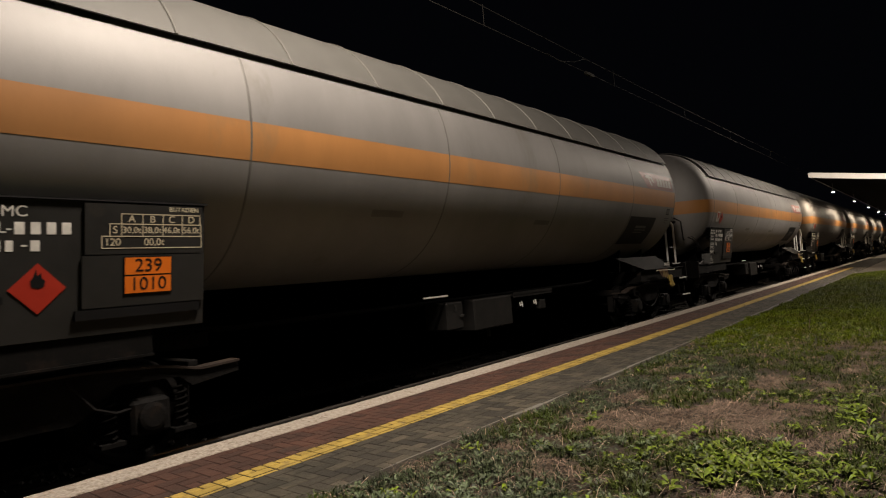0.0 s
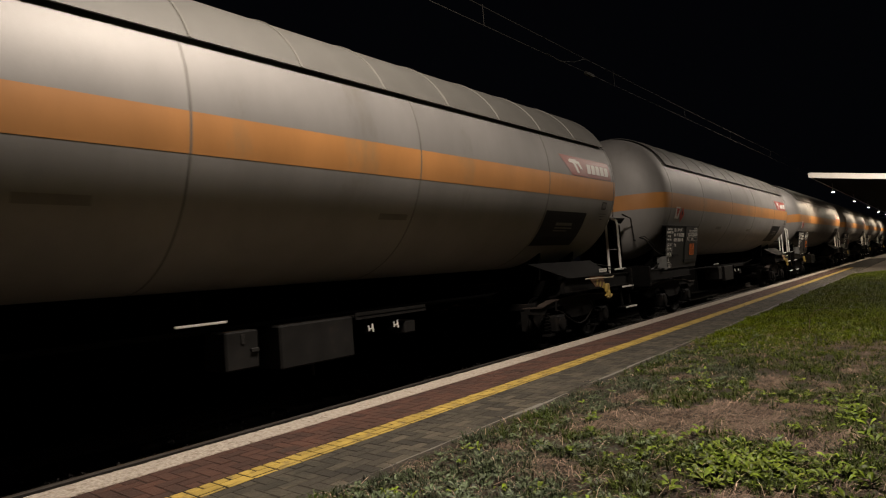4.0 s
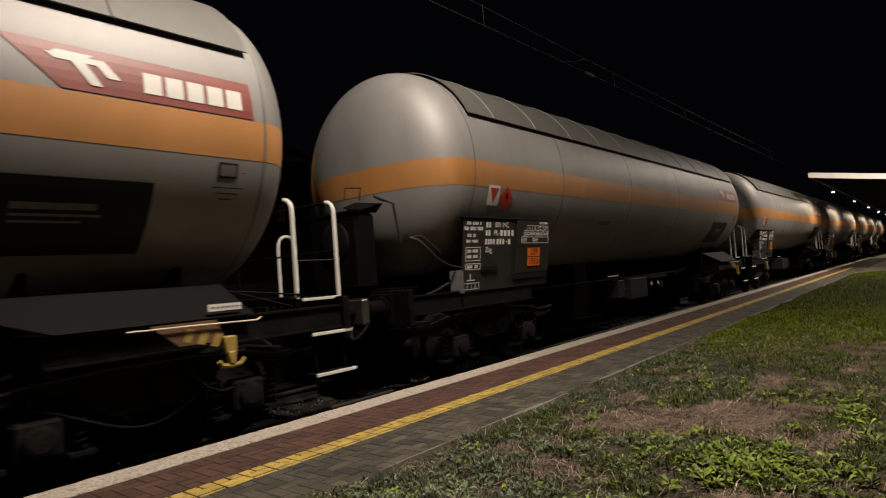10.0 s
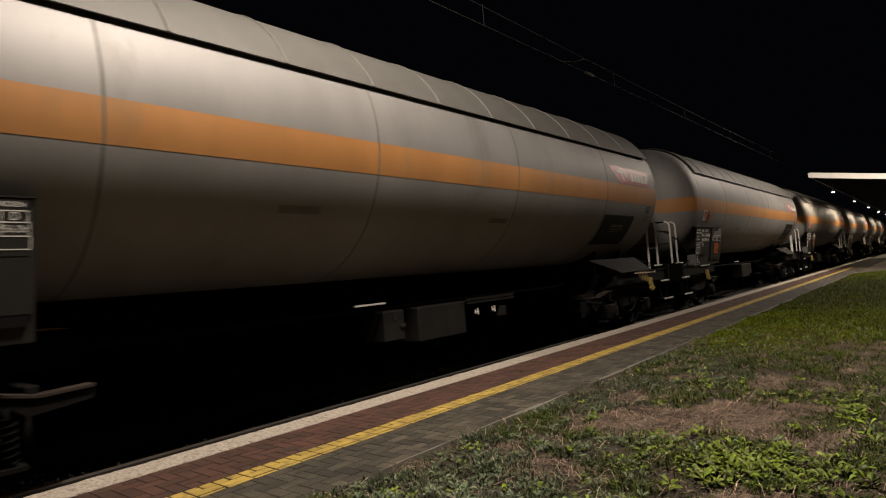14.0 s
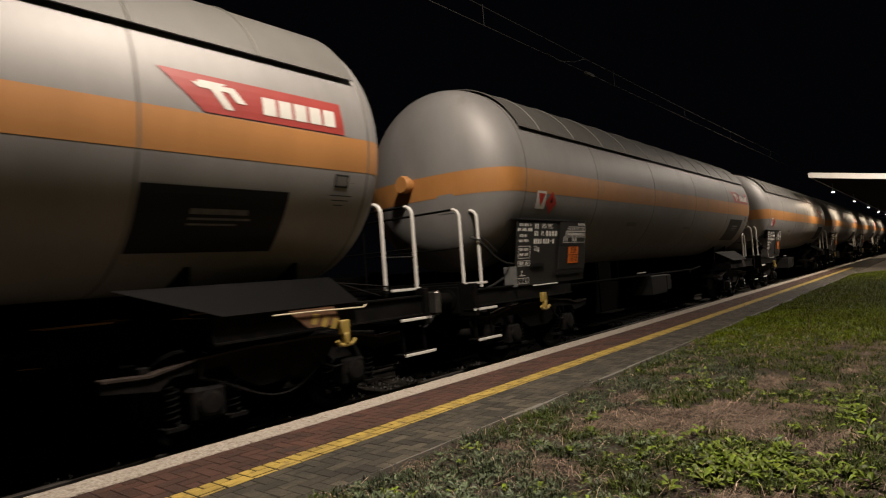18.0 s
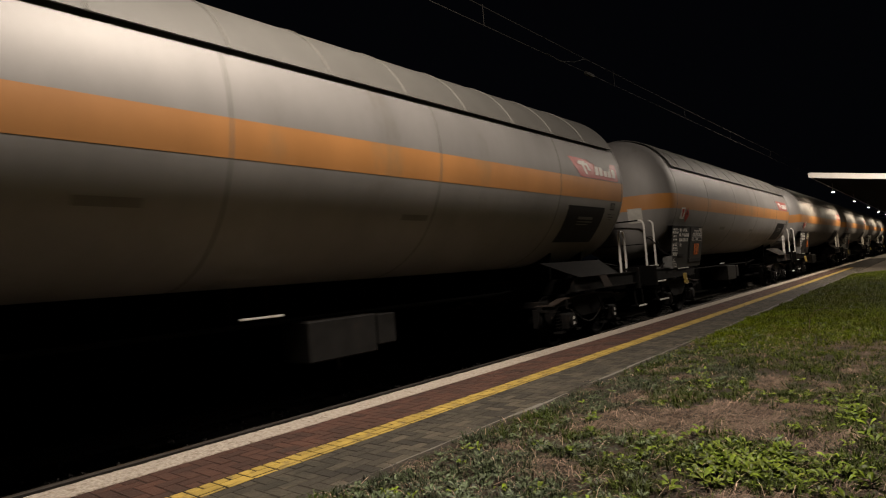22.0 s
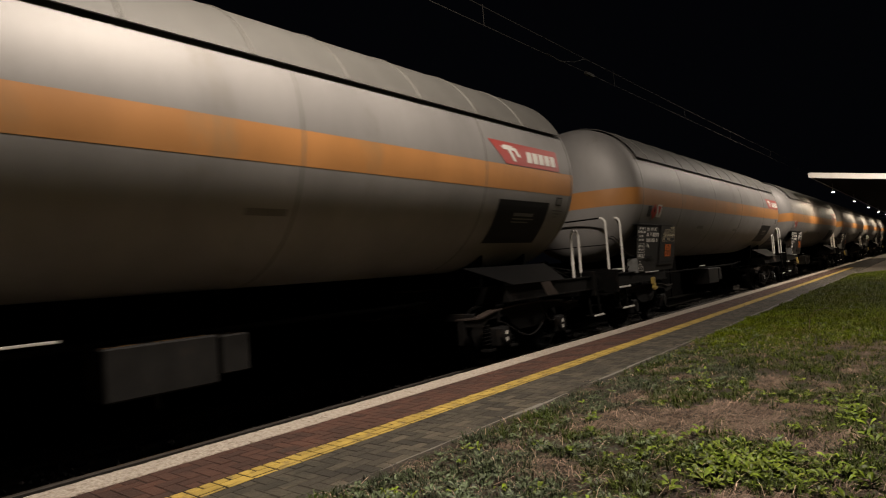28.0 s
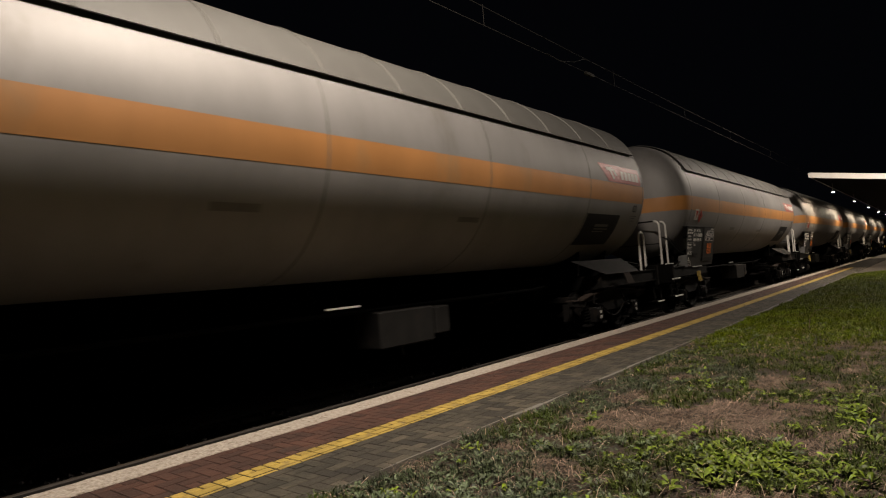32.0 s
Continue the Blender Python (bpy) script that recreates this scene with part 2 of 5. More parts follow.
def part(name, geo, mat, parent, label="", smooth=False, at=None):
    """One mesh object under a thing or under a part; geo is a Geo or a mesh that is shared."""
    ob = new(name, geo if isinstance(geo, bpy.types.Mesh) else geo.mesh(name, mat, smooth))
    ob.parent = parent
    if at is not None:
        ob.matrix_basis = at
    if label:
        ob["label"] = label
    return ob


def thing(name, label, category, group="", at=None, kind=""):
    ob = new(name)
    ob.empty_display_size = 0.3
    if at is not None:
        ob.matrix_basis = at
    return tagged(ob, label, category, group, kind)


def structure(name, geo, mat, label, category, smooth=False, kind="structure"):
    return tagged(new(name, geo.mesh(name, mat, smooth)), label, category, kind=kind)


def writing(text, size, mat, m, name):
    """A mesh of letters in the built-in font, its origin at the text's centre; m places it (text in the local xy plane)."""
    cu = bpy.data.curves.new(name, "FONT")
    cu.body, cu.size, cu.align_x, cu.align_y, cu.extrude = text, size, "CENTER", "CENTER", 0.001
    ob = bpy.data.objects.new(name, cu)
    scene.collection.objects.link(ob)
    bpy.context.view_layer.update()
    me = bpy.data.meshes.new_from_object(ob.evaluated_get(bpy.context.evaluated_depsgraph_get()))
    bpy.data.objects.remove(ob)
    bpy.data.curves.remove(cu)
    me.transform(m)
    me.materials.clear()
    me.materials.append(mat)
    me.name = name
    return me


# ---- the ground, the track and the platform ----
EDGE, KERB_IN, RED_IN, YEL_IN, GREY_IN = -4.93, -4.60, -3.965, -3.735, -3.06
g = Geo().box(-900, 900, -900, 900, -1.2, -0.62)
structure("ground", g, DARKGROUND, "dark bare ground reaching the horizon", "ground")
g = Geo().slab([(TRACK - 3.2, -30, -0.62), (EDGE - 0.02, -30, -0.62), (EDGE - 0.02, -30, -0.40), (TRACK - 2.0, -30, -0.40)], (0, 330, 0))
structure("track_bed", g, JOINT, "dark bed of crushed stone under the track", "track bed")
g = Geo().box(EDGE + 0.03, 60, -30, 300, -0.61, -0.10)
structure("platform_body", g, CONCRETE, "low concrete body of the station platform", "platform")
for nm, x in (("rail", TRACK + 0.7535), ("rail", TRACK - 0.7535)):
    prof = [(-0.07, -0.172), (0.07, -0.172), (0.07, -0.16), (0.01, -0.14), (0.01, -0.045), (0.034, -0.035), (0.036, -0.008), (0.024, 0), (-0.024, 0), (-0.036, -0.008), (-0.034, -0.035), (-0.01, -0.045), (-0.01, -0.14), (-0.07, -0.16)]
    ob = structure(nm, Geo().slab([(x + a, -30, RAIL - 0.06 + b) for a, b in prof], (0, 330, 0)), RAILTOP, "worn steel rail on concrete sleepers", "rail")
sleeper = Geo().slab([(-1.3, -0.13, -0.2), (1.3, -0.13, -0.2), (1.3, -0.1, 0), (0.5, -0.1, 0), (0.4, -0.1, -0.03), (-0.4, -0.1, -0.03), (-0.5, -0.1, 0), (-1.3, -0.1, 0)], (0, 0.24, 0)).mesh("sleeper", SHADEDSLEEPER)
first = tagged(new("sleeper", sleeper), "weathered concrete sleeper bedded in crushed stone, darkened for the train's shade", "sleeper", "sleepers of the track")
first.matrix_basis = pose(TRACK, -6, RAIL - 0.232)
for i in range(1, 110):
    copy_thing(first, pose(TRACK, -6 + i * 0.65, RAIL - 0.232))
random.seed(5)
g = Geo()
for i in range(9000):
    y = random.uniform(-1, 26) if i < 7000 else random.uniform(26, 70)
    x = random.uniform(TRACK - 1.9, EDGE - 0.06)
    if (y + 6.1) % 0.65 < 0.24 and abs(x - TRACK) < 1.3 and random.random() < 0.85:
        continue
    r = random.uniform(0.018, 0.042)
    m = Matrix.Translation((x, y, -0.405 + random.uniform(0, 0.03))) @ Euler([random.uniform(0, 6) for _ in range(3)]).to_matrix().to_4x4() @ Matrix.Diagonal((r, r * 0.8, r * 0.7, 1))
    g.add([m @ Vector(p) for p in ((1, 0, 0), (-1, 0.2, 0), (0, 1, 0.1), (0.1, -1, 0), (0.2, 0.1, 1), (0, 0, -1))], [(0, 2, 4), (2, 1, 4), (1, 3, 4), (3, 0, 4), (2, 0, 5), (1, 2, 5), (3, 1, 5), (0, 3, 5)])
structure("ballast", g, BALLAST, "loose grey crushed stones between the sleepers", "ballast", kind="stuff")

# bedding under the pavers, and the grass verge as one sheet that undulates a little
structure("paving_bed", Geo().box(KERB_IN - 0.01, GREY_IN + 0.02, -9, 60, -0.099, -0.003), JOINT, "dark sand bed between the paving bricks", "paving")
structure("far_pavement", Geo().box(GREY_IN + 0.06, 40, 31, 200, -0.099, 0.004), ASPHALT, "paved far end of the platform under the canopy", "pavement")


def verge_height(x, y):
    return 0.012 + 0.035 * noise.noise(Vector((x * 0.9, y * 0.9, 3))) + 0.02 * noise.noise(Vector((x * 3, y * 3, 8))) + min(0.05, max(0, (x - GREY_IN) * 0.05))


xs = [GREY_IN + 0.068 + 0.12 * i for i in range(40)] + [2.2, 3.5, 6, 12, 25, 40]
ys = [-8, -4, -1] + [0.5 + 0.16 * i for i in range(110)] + [18.5 + 0.6 * i for i in range(21)]
v = [(x, y, verge_height(x, y)) for y in ys for x in xs]
W = len(xs)
g = Geo().add(v, [(j * W + i, j * W + i + 1, (j + 1) * W + i + 1, (j + 1) * W + i) for j in range(len(ys) - 1) for i in range(W - 1)])
structure("verge_soil", g, SOIL, "dark soil of the grass verge behind the platform paving", "soil", smooth=True)

# ---- the tank wagon: its own space has x towards the platform, y along the train, z up from the rails ----
R, ZC, Y0, Y1, DOME, DOME_F = 1.595, 3.055, 1.85, 16.48, 0.68, 0.92
BULGE_F, BULGE = 2.65, 2.15
LEN = PITCH_L


def tank_x(z, off=0.0):
    return math.sqrt(max(0.0, (R + off) ** 2 - (z - ZC) ** 2))


def patch(y0t, y1t, zt, y0b, y1b, zb, off, mat, name, rows=5, cols=4):
    """A thin sheet that lies on the tank's side, between two level edges."""
    g = Geo()
    v = []
    for i in range(rows + 1):
        k = i / rows
        z = zt + (zb - zt) * k
        for j in range(cols + 1):
            y = (y0t + (y0b - y0t) * k) * (1 - j / cols) + (y1t + (y1b - y1t) * k) * j / cols
            v.append((tank_x(z, off), y, z))
    return g.add(v, [(i * (cols + 1) + j, i * (cols + 1) + j + 1, (i + 1) * (cols + 1) + j + 1, (i + 1) * (cols + 1) + j) for i in range(rows) for j in range(cols)]).mesh(name, mat)


def board_x(z):
    return 1.33 + 0.15 * (z - 1.16) / 1.06


def plate(y0, y1, z0, z1, off, thick=0.004):
    """A flat plate parallel to the leaning board, off in front of it."""
    return Geo().slab([(board_x(z0) + off, y0, z0), (board_x(z0) + off, y1, z0), (board_x(z1) + off, y1, z1), (board_x(z1) + off, y0, z1)], (thick, 0, 0))


def wagon_template():
    w = thing("tank_wagon", "grey gas tank wagon with orange band and curved sun shield", "tank wagon", "tank wagons of the train")
    prof = [(Y0 - DOME_F * math.cos(a) ** (2 / BULGE_F), R * math.sin(a) ** (2 / BULGE_F)) for a in [radians(90 * i / 40) for i in range(40)]]
    prof += [(Y0, R)] + [(Y0 + (Y1 - Y0) * i / 12, R) for i in range(1, 13)]
    prof += [(Y1 + DOME * math.sin(a) ** (2 / BULGE), R * max(0.0, math.cos(a)) ** (2 / BULGE)) for a in [radians(90 * i / 40) for i in range(1, 41)]]
    part("tank", Geo().lathe(prof, "y", (0, 0, ZC), 160), TANK, w, "grey painted steel pressure tank", True)
    # the band runs level round sides and domes
    n, rows, v = 64, 8, []
    for i in range(rows + 1):
        z = 2.675 + 0.375 * i / rows
        d, q = z - ZC, R + 0.002
        xm = math.sqrt(q * q - d * d)
        loop = [(xm * math.cos(math.pi * k / n), Y0, -DOME_F, BULGE_F) for k in range(n + 1)] + [(-xm, Y0 + (Y1 - Y0) * k / 12, 0, 2) for k in range(1, 12)]
        loop += [(-xm * math.cos(math.pi * k / n), Y1, DOME, BULGE) for k in range(n + 1)] + [(xm, Y1 - (Y1 - Y0) * k / 12, 0, 2) for k in range(1, 12)]
        for x, y, depth, p in loop:
            r = min(1.0, math.hypot(x, d) / q)
            v.append((x, y + (depth + math.copysign(0.0025, depth)) * max(0.0, 1 - r ** p) ** (1 / p) if depth else y, z))
    L = len(loop)
    part("orange_band", Geo().add(v, [(i * L + j, i * L + (j + 1) % L, (i + 1) * L + (j + 1) % L, (i + 1) * L + j) for i in range(rows) for j in range(L)]), ORANGE, w, "faded orange painted stripe", True)
    seam = Geo().lathe([(-0.016, R - 0.001), (-0.009, R + 0.0032), (0.009, R + 0.0032), (0.016, R - 0.001)], "y", (0, 0, ZC), 160).mesh("weld_seam", TANKSEAM, True)
    for y in (Y0 - 0.02, 4.47, 7.52, 10.6, 13.9, Y1 + 0.02):
        part("weld_seam", seam, TANK, w, at=pose(0, y, 0))
    # sun shield: curved sheets on stand-offs, with a folded strap at each joint
    a0, rs, npan = radians(25.9), R + 0.042, 12
    first_sheet = 0.66 / 1.26
    py = 1.26
    v, f, m = [], [], 24
    for r in (rs, rs + 0.014):
        for y in (0.004, py - 0.004):
            v += [(r * math.cos(a0 + (math.pi - 2 * a0) * i / m), y, ZC + r * math.sin(a0 + (math.pi - 2 * a0) * i / m)) for i in range(m + 1)]
    q = m + 1
    for i in range(m):
        f += [(i, i + 1, q + i + 1, q + i), (2 * q + i, 3 * q + i, 3 * q + i + 1, 2 * q + i + 1), (i, 2 * q + i, 2 * q + i + 1, i + 1), (q + i, q + i + 1, 3 * q + i + 1, 3 * q + i)]
    f += [(0, q, 3 * q, 2 * q), (m, 2 * q + m, 3 * q + m, q + m)]
    sheet = Geo().add(v, f).mesh("shield_sheet", SHIELD, True)
    strap = Geo().tube([((rs + 0.014) * math.cos(a0 + (math.pi - 2 * a0) * i / m), 0, ZC + (rs + 0.014) * math.sin(a0 + (math.pi - 2 * a0) * i / m)) for i in range(m + 1)], 0.014, 8).mesh("shield_strap", STRAP, True)
    standoff = {}
    for a in (a0 + 0.02, math.pi - a0 - 0.02):
        standoff[a] = Geo().tube([((R - 0.01) * math.cos(a), 0, ZC + (R - 0.01) * math.sin(a)), ((rs + 0.004) * math.cos(a), 0, ZC + (rs + 0.004) * math.sin(a))], 0.016, 6).mesh("stand_off", BLACKPAINT)
    for i in range(npan):
        y = 1.91 if i == 0 else 2.57 + (i - 1) * py
        part("shield_sheet", sheet, SHIELD, w, at=pose(0, y, 0) @ Matrix.Diagonal((1, first_sheet if i == 0 else 1, 1, 1)))
        if i:
            part("shield_strap", strap, SHIELD, w, at=pose(0, y, 0))
        for a in standoff:
            part("stand_off", standoff[a], BLACKPAINT, w, at=pose(0, y + 0.3, 0))
    # end frames: solebars, headstock, cross members, saddle aprons
    fr = Geo()
    for x in (-1.3, 1.22):
        fr.box(x, x + 0.08, 0.6, 3.55, 0.93, 1.19)
        fr.box(x - 0.03, x + 0.11, 0.6, 3.55, 1.17, 1.19)
        fr.box(x - 0.03, x + 0.11, 0.6, 3.55, 0.93, 0.95)
    fr.box(-0.32, 0.32, 0.6, 4.6, 0.85, 1.2)
    fr.box(-1.22, 1.22, 3.35, 3.5, 0.9, 1.18).box(-1.22, 1.22, 2.45, 2.85, 0.9, 1.3)
    headstock = Geo().box(-1.36, 1.36, 0.5, 0.6, 0.80, 1.28, c=0.012)
    for s in (-1, 1):
        headstock.box(s * 0.875 - 0.2, s * 0.875 + 0.2, 0.47, 0.5, 0.84, 1.24, c=0.01)
    deck = Geo()
    for i in range(6):
        deck.box(-1.02, 1.02, 0.52 + i * 0.1, 0.58 + i * 0.1, 1.285, 1.305)
    cradle = Geo()
    for y in (0,):
        pts = [(R * math.cos(a) * 1.001, y, ZC + R * math.sin(a) * 1.001) for a in [radians(-122 + 64 * i / 10) for i in range(11)]]
        cradle.slab([(-0.8, y, 1.2)] + pts + [(0.8, y, 1.2)], (0, 0.06, 0))
    apron = Geo().slab([(1.06, 1.92, 1.5), (1.06, 4.35, 1.5), (1.39, 3.49, 1.19), (1.39, 1.77, 1.19)], (0.006, 0, 0.006))
    apron2 = Geo().slab([(-1.06, 1.92, 1.5), (-1.06, 4.35, 1.5), (-1.39, 3.49, 1.19), (-1.39, 1.77, 1.19)], (-0.006, 0, 0.006))
    buffer = Geo().lathe([(0.47, 0.16), (0.45, 0.16), (0.44, 0.115), (0.2, 0.115), (0.19, 0.085), (0.05, 0.085)], "y", (0, 0, 0), 20)
    bhead = Geo().box(-0.225, 0.225, 0.005, 0.05, -0.17, 0.17, c=0.03)
    hookg = Geo().tube([(0, 0.5, 1.03), (0, 0.25, 1.03), (0, 0.16, 1.0), (0, 0.12, 0.95), (0, 0.16, 0.9)], [0.05, 0.045, 0.04, 0.035, 0.03], 8)
    hookg.tube([(0.05, 0.2, 0.99), (0.05, 0.02, 0.9), (0.04, -0.05, 0.88)], 0.018, 6).tube([(-0.05, 0.2, 0.99), (-0.05, 0.02, 0.9), (-0.04, -0.05, 0.88)], 0.018, 6)
    hose = Geo().tube([(0.3 + 0.04 * i, 0.48 - 0.16 * math.sin(i * 0.45), 0.95 - 0.30 * math.sin(i * 0.39)) for i in range(9)], 0.022, 7)
    # bogie: side frames, bolster, springs, boxes, wheelsets
    side = Geo().slab([(0, a, b) for a, b in ((-1.82, .64), (-1.82, .74), (-1.42, .72), (-1.02, .80), (-.4, .84), (.4, .84), (1.02, .80), (1.42, .72), (1.82, .74), (1.82, .64), (1.34, .58), (1.22, .68), (.66, .70), (.55, .56), (.32, .44), (-.32, .44), (-.55, .56), (-.66, .70), (-1.22, .68), (-1.34, .58))], (0.11, 0, 0))
    flange = Geo()
    for k in (-1, 1):
        for (y0, z0), (y1, z1) in (((1.82, .735), (1.42, .715)), ((1.42, .715), (1.02, .795)), ((1.02, .795), (0.4, .835))):
            flange.slab([(-0.03, k * y0, z0), (-0.03, k * y1, z1), (-0.03, k * y1, z1 + 0.022), (-0.03, k * y0, z0 + 0.022)], (0.17, 0, 0))
    flange.box(-0.03, 0.14, -0.4, 0.4, 0.835, 0.857)
    flange = flange.mesh("frame_flange", FLANGE)
    side = side.mesh("side_frame", BOGIE)
    abox = Geo().box(0, 0.2, -0.17, 0.17, -0.16, 0.15, c=0.03).lathe([(0.2, 0.12), (0.235, 0.12), (0.245, 0.09), (0.245, 0.03)], "x", (0, 0, 0), 16)
    for s in (-1, 1):
        abox.box(0.02, 0.17, s * 0.31 - 0.1, s * 0.31 + 0.1, -0.20, -0.165)
    abox = abox.mesh("axle_box", BOGIE)
    spring = Geo()
    for s in (0,):
        spring.tube([(0.085 + 0.052 * math.cos(a), s + 0.052 * math.sin(a), -0.14 + 0.34 * a / 37.7) for a in [i * 0.5236 for i in range(73)]], 0.014, 5)
    spring = spring.mesh("coil_spring", FRAME, True)
    bol = Geo().box(-1.0, 1.0, -0.22, 0.22, 0.56, 0.86, c=0.03)
    endbar = Geo().box(-1.0, 1.0, -0.05, 0.05, 0.68, 0.8, c=0.01).mesh("end_bar", BOGIE)
    bol = bol.mesh("bolster", BOGIE)
    rod, shoe = Geo(), Geo().box(-0.07, 0.07, -0.03, 0.03, 0.3, 0.66, c=0.01).mesh("brake_block", BOGIE)
    for s in (1,):
        rod.tube([(1.18, s * 0.25, 0.8), (1.2, s * 0.45, 0.55), (1.18, s * 0.62, 0.48), (1.15, s * 0.9, 0.5)], 0.016, 6)
    rod = rod.mesh("brake_rod", BOGIE, True)
    hang = [(1.16, -0.95 + 1.45 * k / 14, 0.63 - 0.29 * math.sin(math.pi * (k / 14) ** 1.3) - 0.04 * k / 14) for k in range(15)]
    hang = Geo().tube(hang, 0.015, 6).tube([(1.13, -0.95, 0.63), (1.15, -0.95, 0.80)], 0.02, 6).mesh("brake_pipe", BOGIE, True)
    wheel = Geo().tube([(-1.05, 0, 0), (1.05, 0, 0)], 0.08, 14)
    for s in (-1, 1):
        wheel.lathe([(s * 0.69, 0.12), (s * 0.69, 0.30), (s * 0.70, 0.42), (s * 0.685, 0.44), (s * 0.685, 0.488), (s * 0.715, 0.488), (s * 0.725, 0.462), (s * 0.82, 0.456), (s * 0.82, 0.40), (s * 0.765, 0.37), (s * 0.755, 0.22), (s * 0.80, 0.12)], "x", (0, 0, 0), 40)
        for k in range(4):
            wheel.box(s * 0.757, s * 0.768, -0.02, 0.02, 0.24, 0.33, m=Matrix.Rotation(k * math.pi / 2, 4, "X"))
    wheel = wheel.mesh("wheelset", BOGIE, True)
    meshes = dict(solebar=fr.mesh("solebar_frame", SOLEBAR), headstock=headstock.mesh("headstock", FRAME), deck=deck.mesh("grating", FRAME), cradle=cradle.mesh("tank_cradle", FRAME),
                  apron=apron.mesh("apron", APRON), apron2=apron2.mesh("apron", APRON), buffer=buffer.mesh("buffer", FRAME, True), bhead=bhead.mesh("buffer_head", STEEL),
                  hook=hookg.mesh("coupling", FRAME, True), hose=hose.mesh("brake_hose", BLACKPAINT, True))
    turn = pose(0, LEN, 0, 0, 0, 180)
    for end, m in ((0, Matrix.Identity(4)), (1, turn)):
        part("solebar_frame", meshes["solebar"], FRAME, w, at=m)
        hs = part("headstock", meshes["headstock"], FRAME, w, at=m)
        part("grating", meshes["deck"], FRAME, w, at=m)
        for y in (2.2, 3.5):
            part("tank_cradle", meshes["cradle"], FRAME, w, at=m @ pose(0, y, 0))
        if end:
            part("apron", meshes["apron2"], APRON, w, "sloping steel apron with shade darkened into its colour", at=m)
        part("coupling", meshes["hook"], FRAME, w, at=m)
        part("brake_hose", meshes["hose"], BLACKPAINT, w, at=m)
        for s in (-1, 1):
            b = part("buffer", meshes["buffer"], FRAME, w, at=m @ pose(s * 0.875, 0, 1.05))
            part("buffer_head", meshes["bhead"], STEEL, b, "worn steel buffer head")
        bg = part("bogie", bol, BOGIE, w, "grimy bogie with the shade under the tank in its colour", at=pose(0, 2.65 if not end else 15.5, 0))
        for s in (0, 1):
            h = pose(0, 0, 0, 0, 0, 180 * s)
            sf = part("side_frame", side, BOGIE, w, "grimy bogie side frame with shade in its black colour", at=bg.matrix_basis @ h @ pose(1.0, 0, 0))
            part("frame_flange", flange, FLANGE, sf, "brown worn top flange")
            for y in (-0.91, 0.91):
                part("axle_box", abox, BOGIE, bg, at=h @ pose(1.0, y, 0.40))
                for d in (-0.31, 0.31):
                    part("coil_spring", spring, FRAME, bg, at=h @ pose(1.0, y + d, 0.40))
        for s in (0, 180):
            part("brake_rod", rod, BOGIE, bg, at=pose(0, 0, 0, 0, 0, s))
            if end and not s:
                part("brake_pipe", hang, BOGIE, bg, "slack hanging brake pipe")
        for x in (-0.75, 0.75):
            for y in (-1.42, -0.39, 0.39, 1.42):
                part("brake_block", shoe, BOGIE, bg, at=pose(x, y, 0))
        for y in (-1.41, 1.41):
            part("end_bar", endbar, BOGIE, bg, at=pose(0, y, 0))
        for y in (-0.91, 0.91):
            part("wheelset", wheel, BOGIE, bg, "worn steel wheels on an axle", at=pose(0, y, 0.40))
    return w


# ---- what sets the wagons apart, and the fittings of their sides and ends ----
MESH = {}


def shared(key, make):
    if key not in MESH:
        MESH[key] = make()
    return MESH[key]


def bar(y0, y1, z0, z1, off, mat):
    return shared(("bar", y0, y1, z0, z1, off, mat.name), lambda: plate(y0, y1, z0, z1, off, 0.002).mesh("lettering", mat))


def letter_row(y0, y1, z0, z1, n, mat):
    """A line of n letters that stand as plain bars of uneven width."""
    def make():
        g, d = Geo(), (y1 - y0) / n
        for k in range(n):
            a = y0 + d * k
            if n > 5 and k % 5 == 3:
                continue
            p = plate(a, a + d * (0.62 if n > 1 else 1.0), z0, z1, 0.001, 0.002)
            g.add(p.v, p.f)
        return g.mesh("lettering", mat)
    return shared(("row", y0, y1, z0, z1, n, mat.name), make)


def dome_patch(x0, x1, z0, z1, off, mat, name, n=6):
    """A thin sheet that lies on the tank's front dome."""
    v = []
    for i in range(n + 1):
        for j in range(n + 1):
            x, z = x0 + (x1 - x0) * j / n, z0 + (z1 - z0) * i / n
            r = math.hypot(x, z - ZC) / R
            v.append((x, Y0 - off - DOME_F * (1 - r ** BULGE_F) ** (1 / BULGE_F), z))
    return Geo().add(v, [(i * (n + 1) + j, i * (n + 1) + j + 1, (i + 1) * (n + 1) + j + 1, (i + 1) * (n + 1) + j) for i in range(n) for j in range(n)]).mesh(name, mat)


def board_text(text, size, y, z, off, mat):
    def make():
        up = Vector((0.15, 0, 1.06)).normalized()
        across = Vector((0, 1, 0))
        m = Matrix((across, up, across.cross(up))).transposed().to_4x4()
        m.translation = (board_x(z) + off, y, z)
        return writing(text, size, mat, m, "lettering")
    return shared(("text", text, size, y, z, off, mat.name), make)


def diamond(y, z, h, off, mat):
    def make():
        g1 = patch(y, y, z + h, y - h, y + h, z, off, mat, "a", 4, 2)
        g2 = patch(y - h, y + h, z, y, y, z - h, off, mat, "b", 4, 2)
        g = Geo()
        for m in (g1, g2):
            g.add([v.co for v in m.vertices], [p.vertices[:] for p in m.polygons])
        return g.mesh("diamond_sign", mat)
    return shared(("dia", y, z, h, off, mat.name), make)


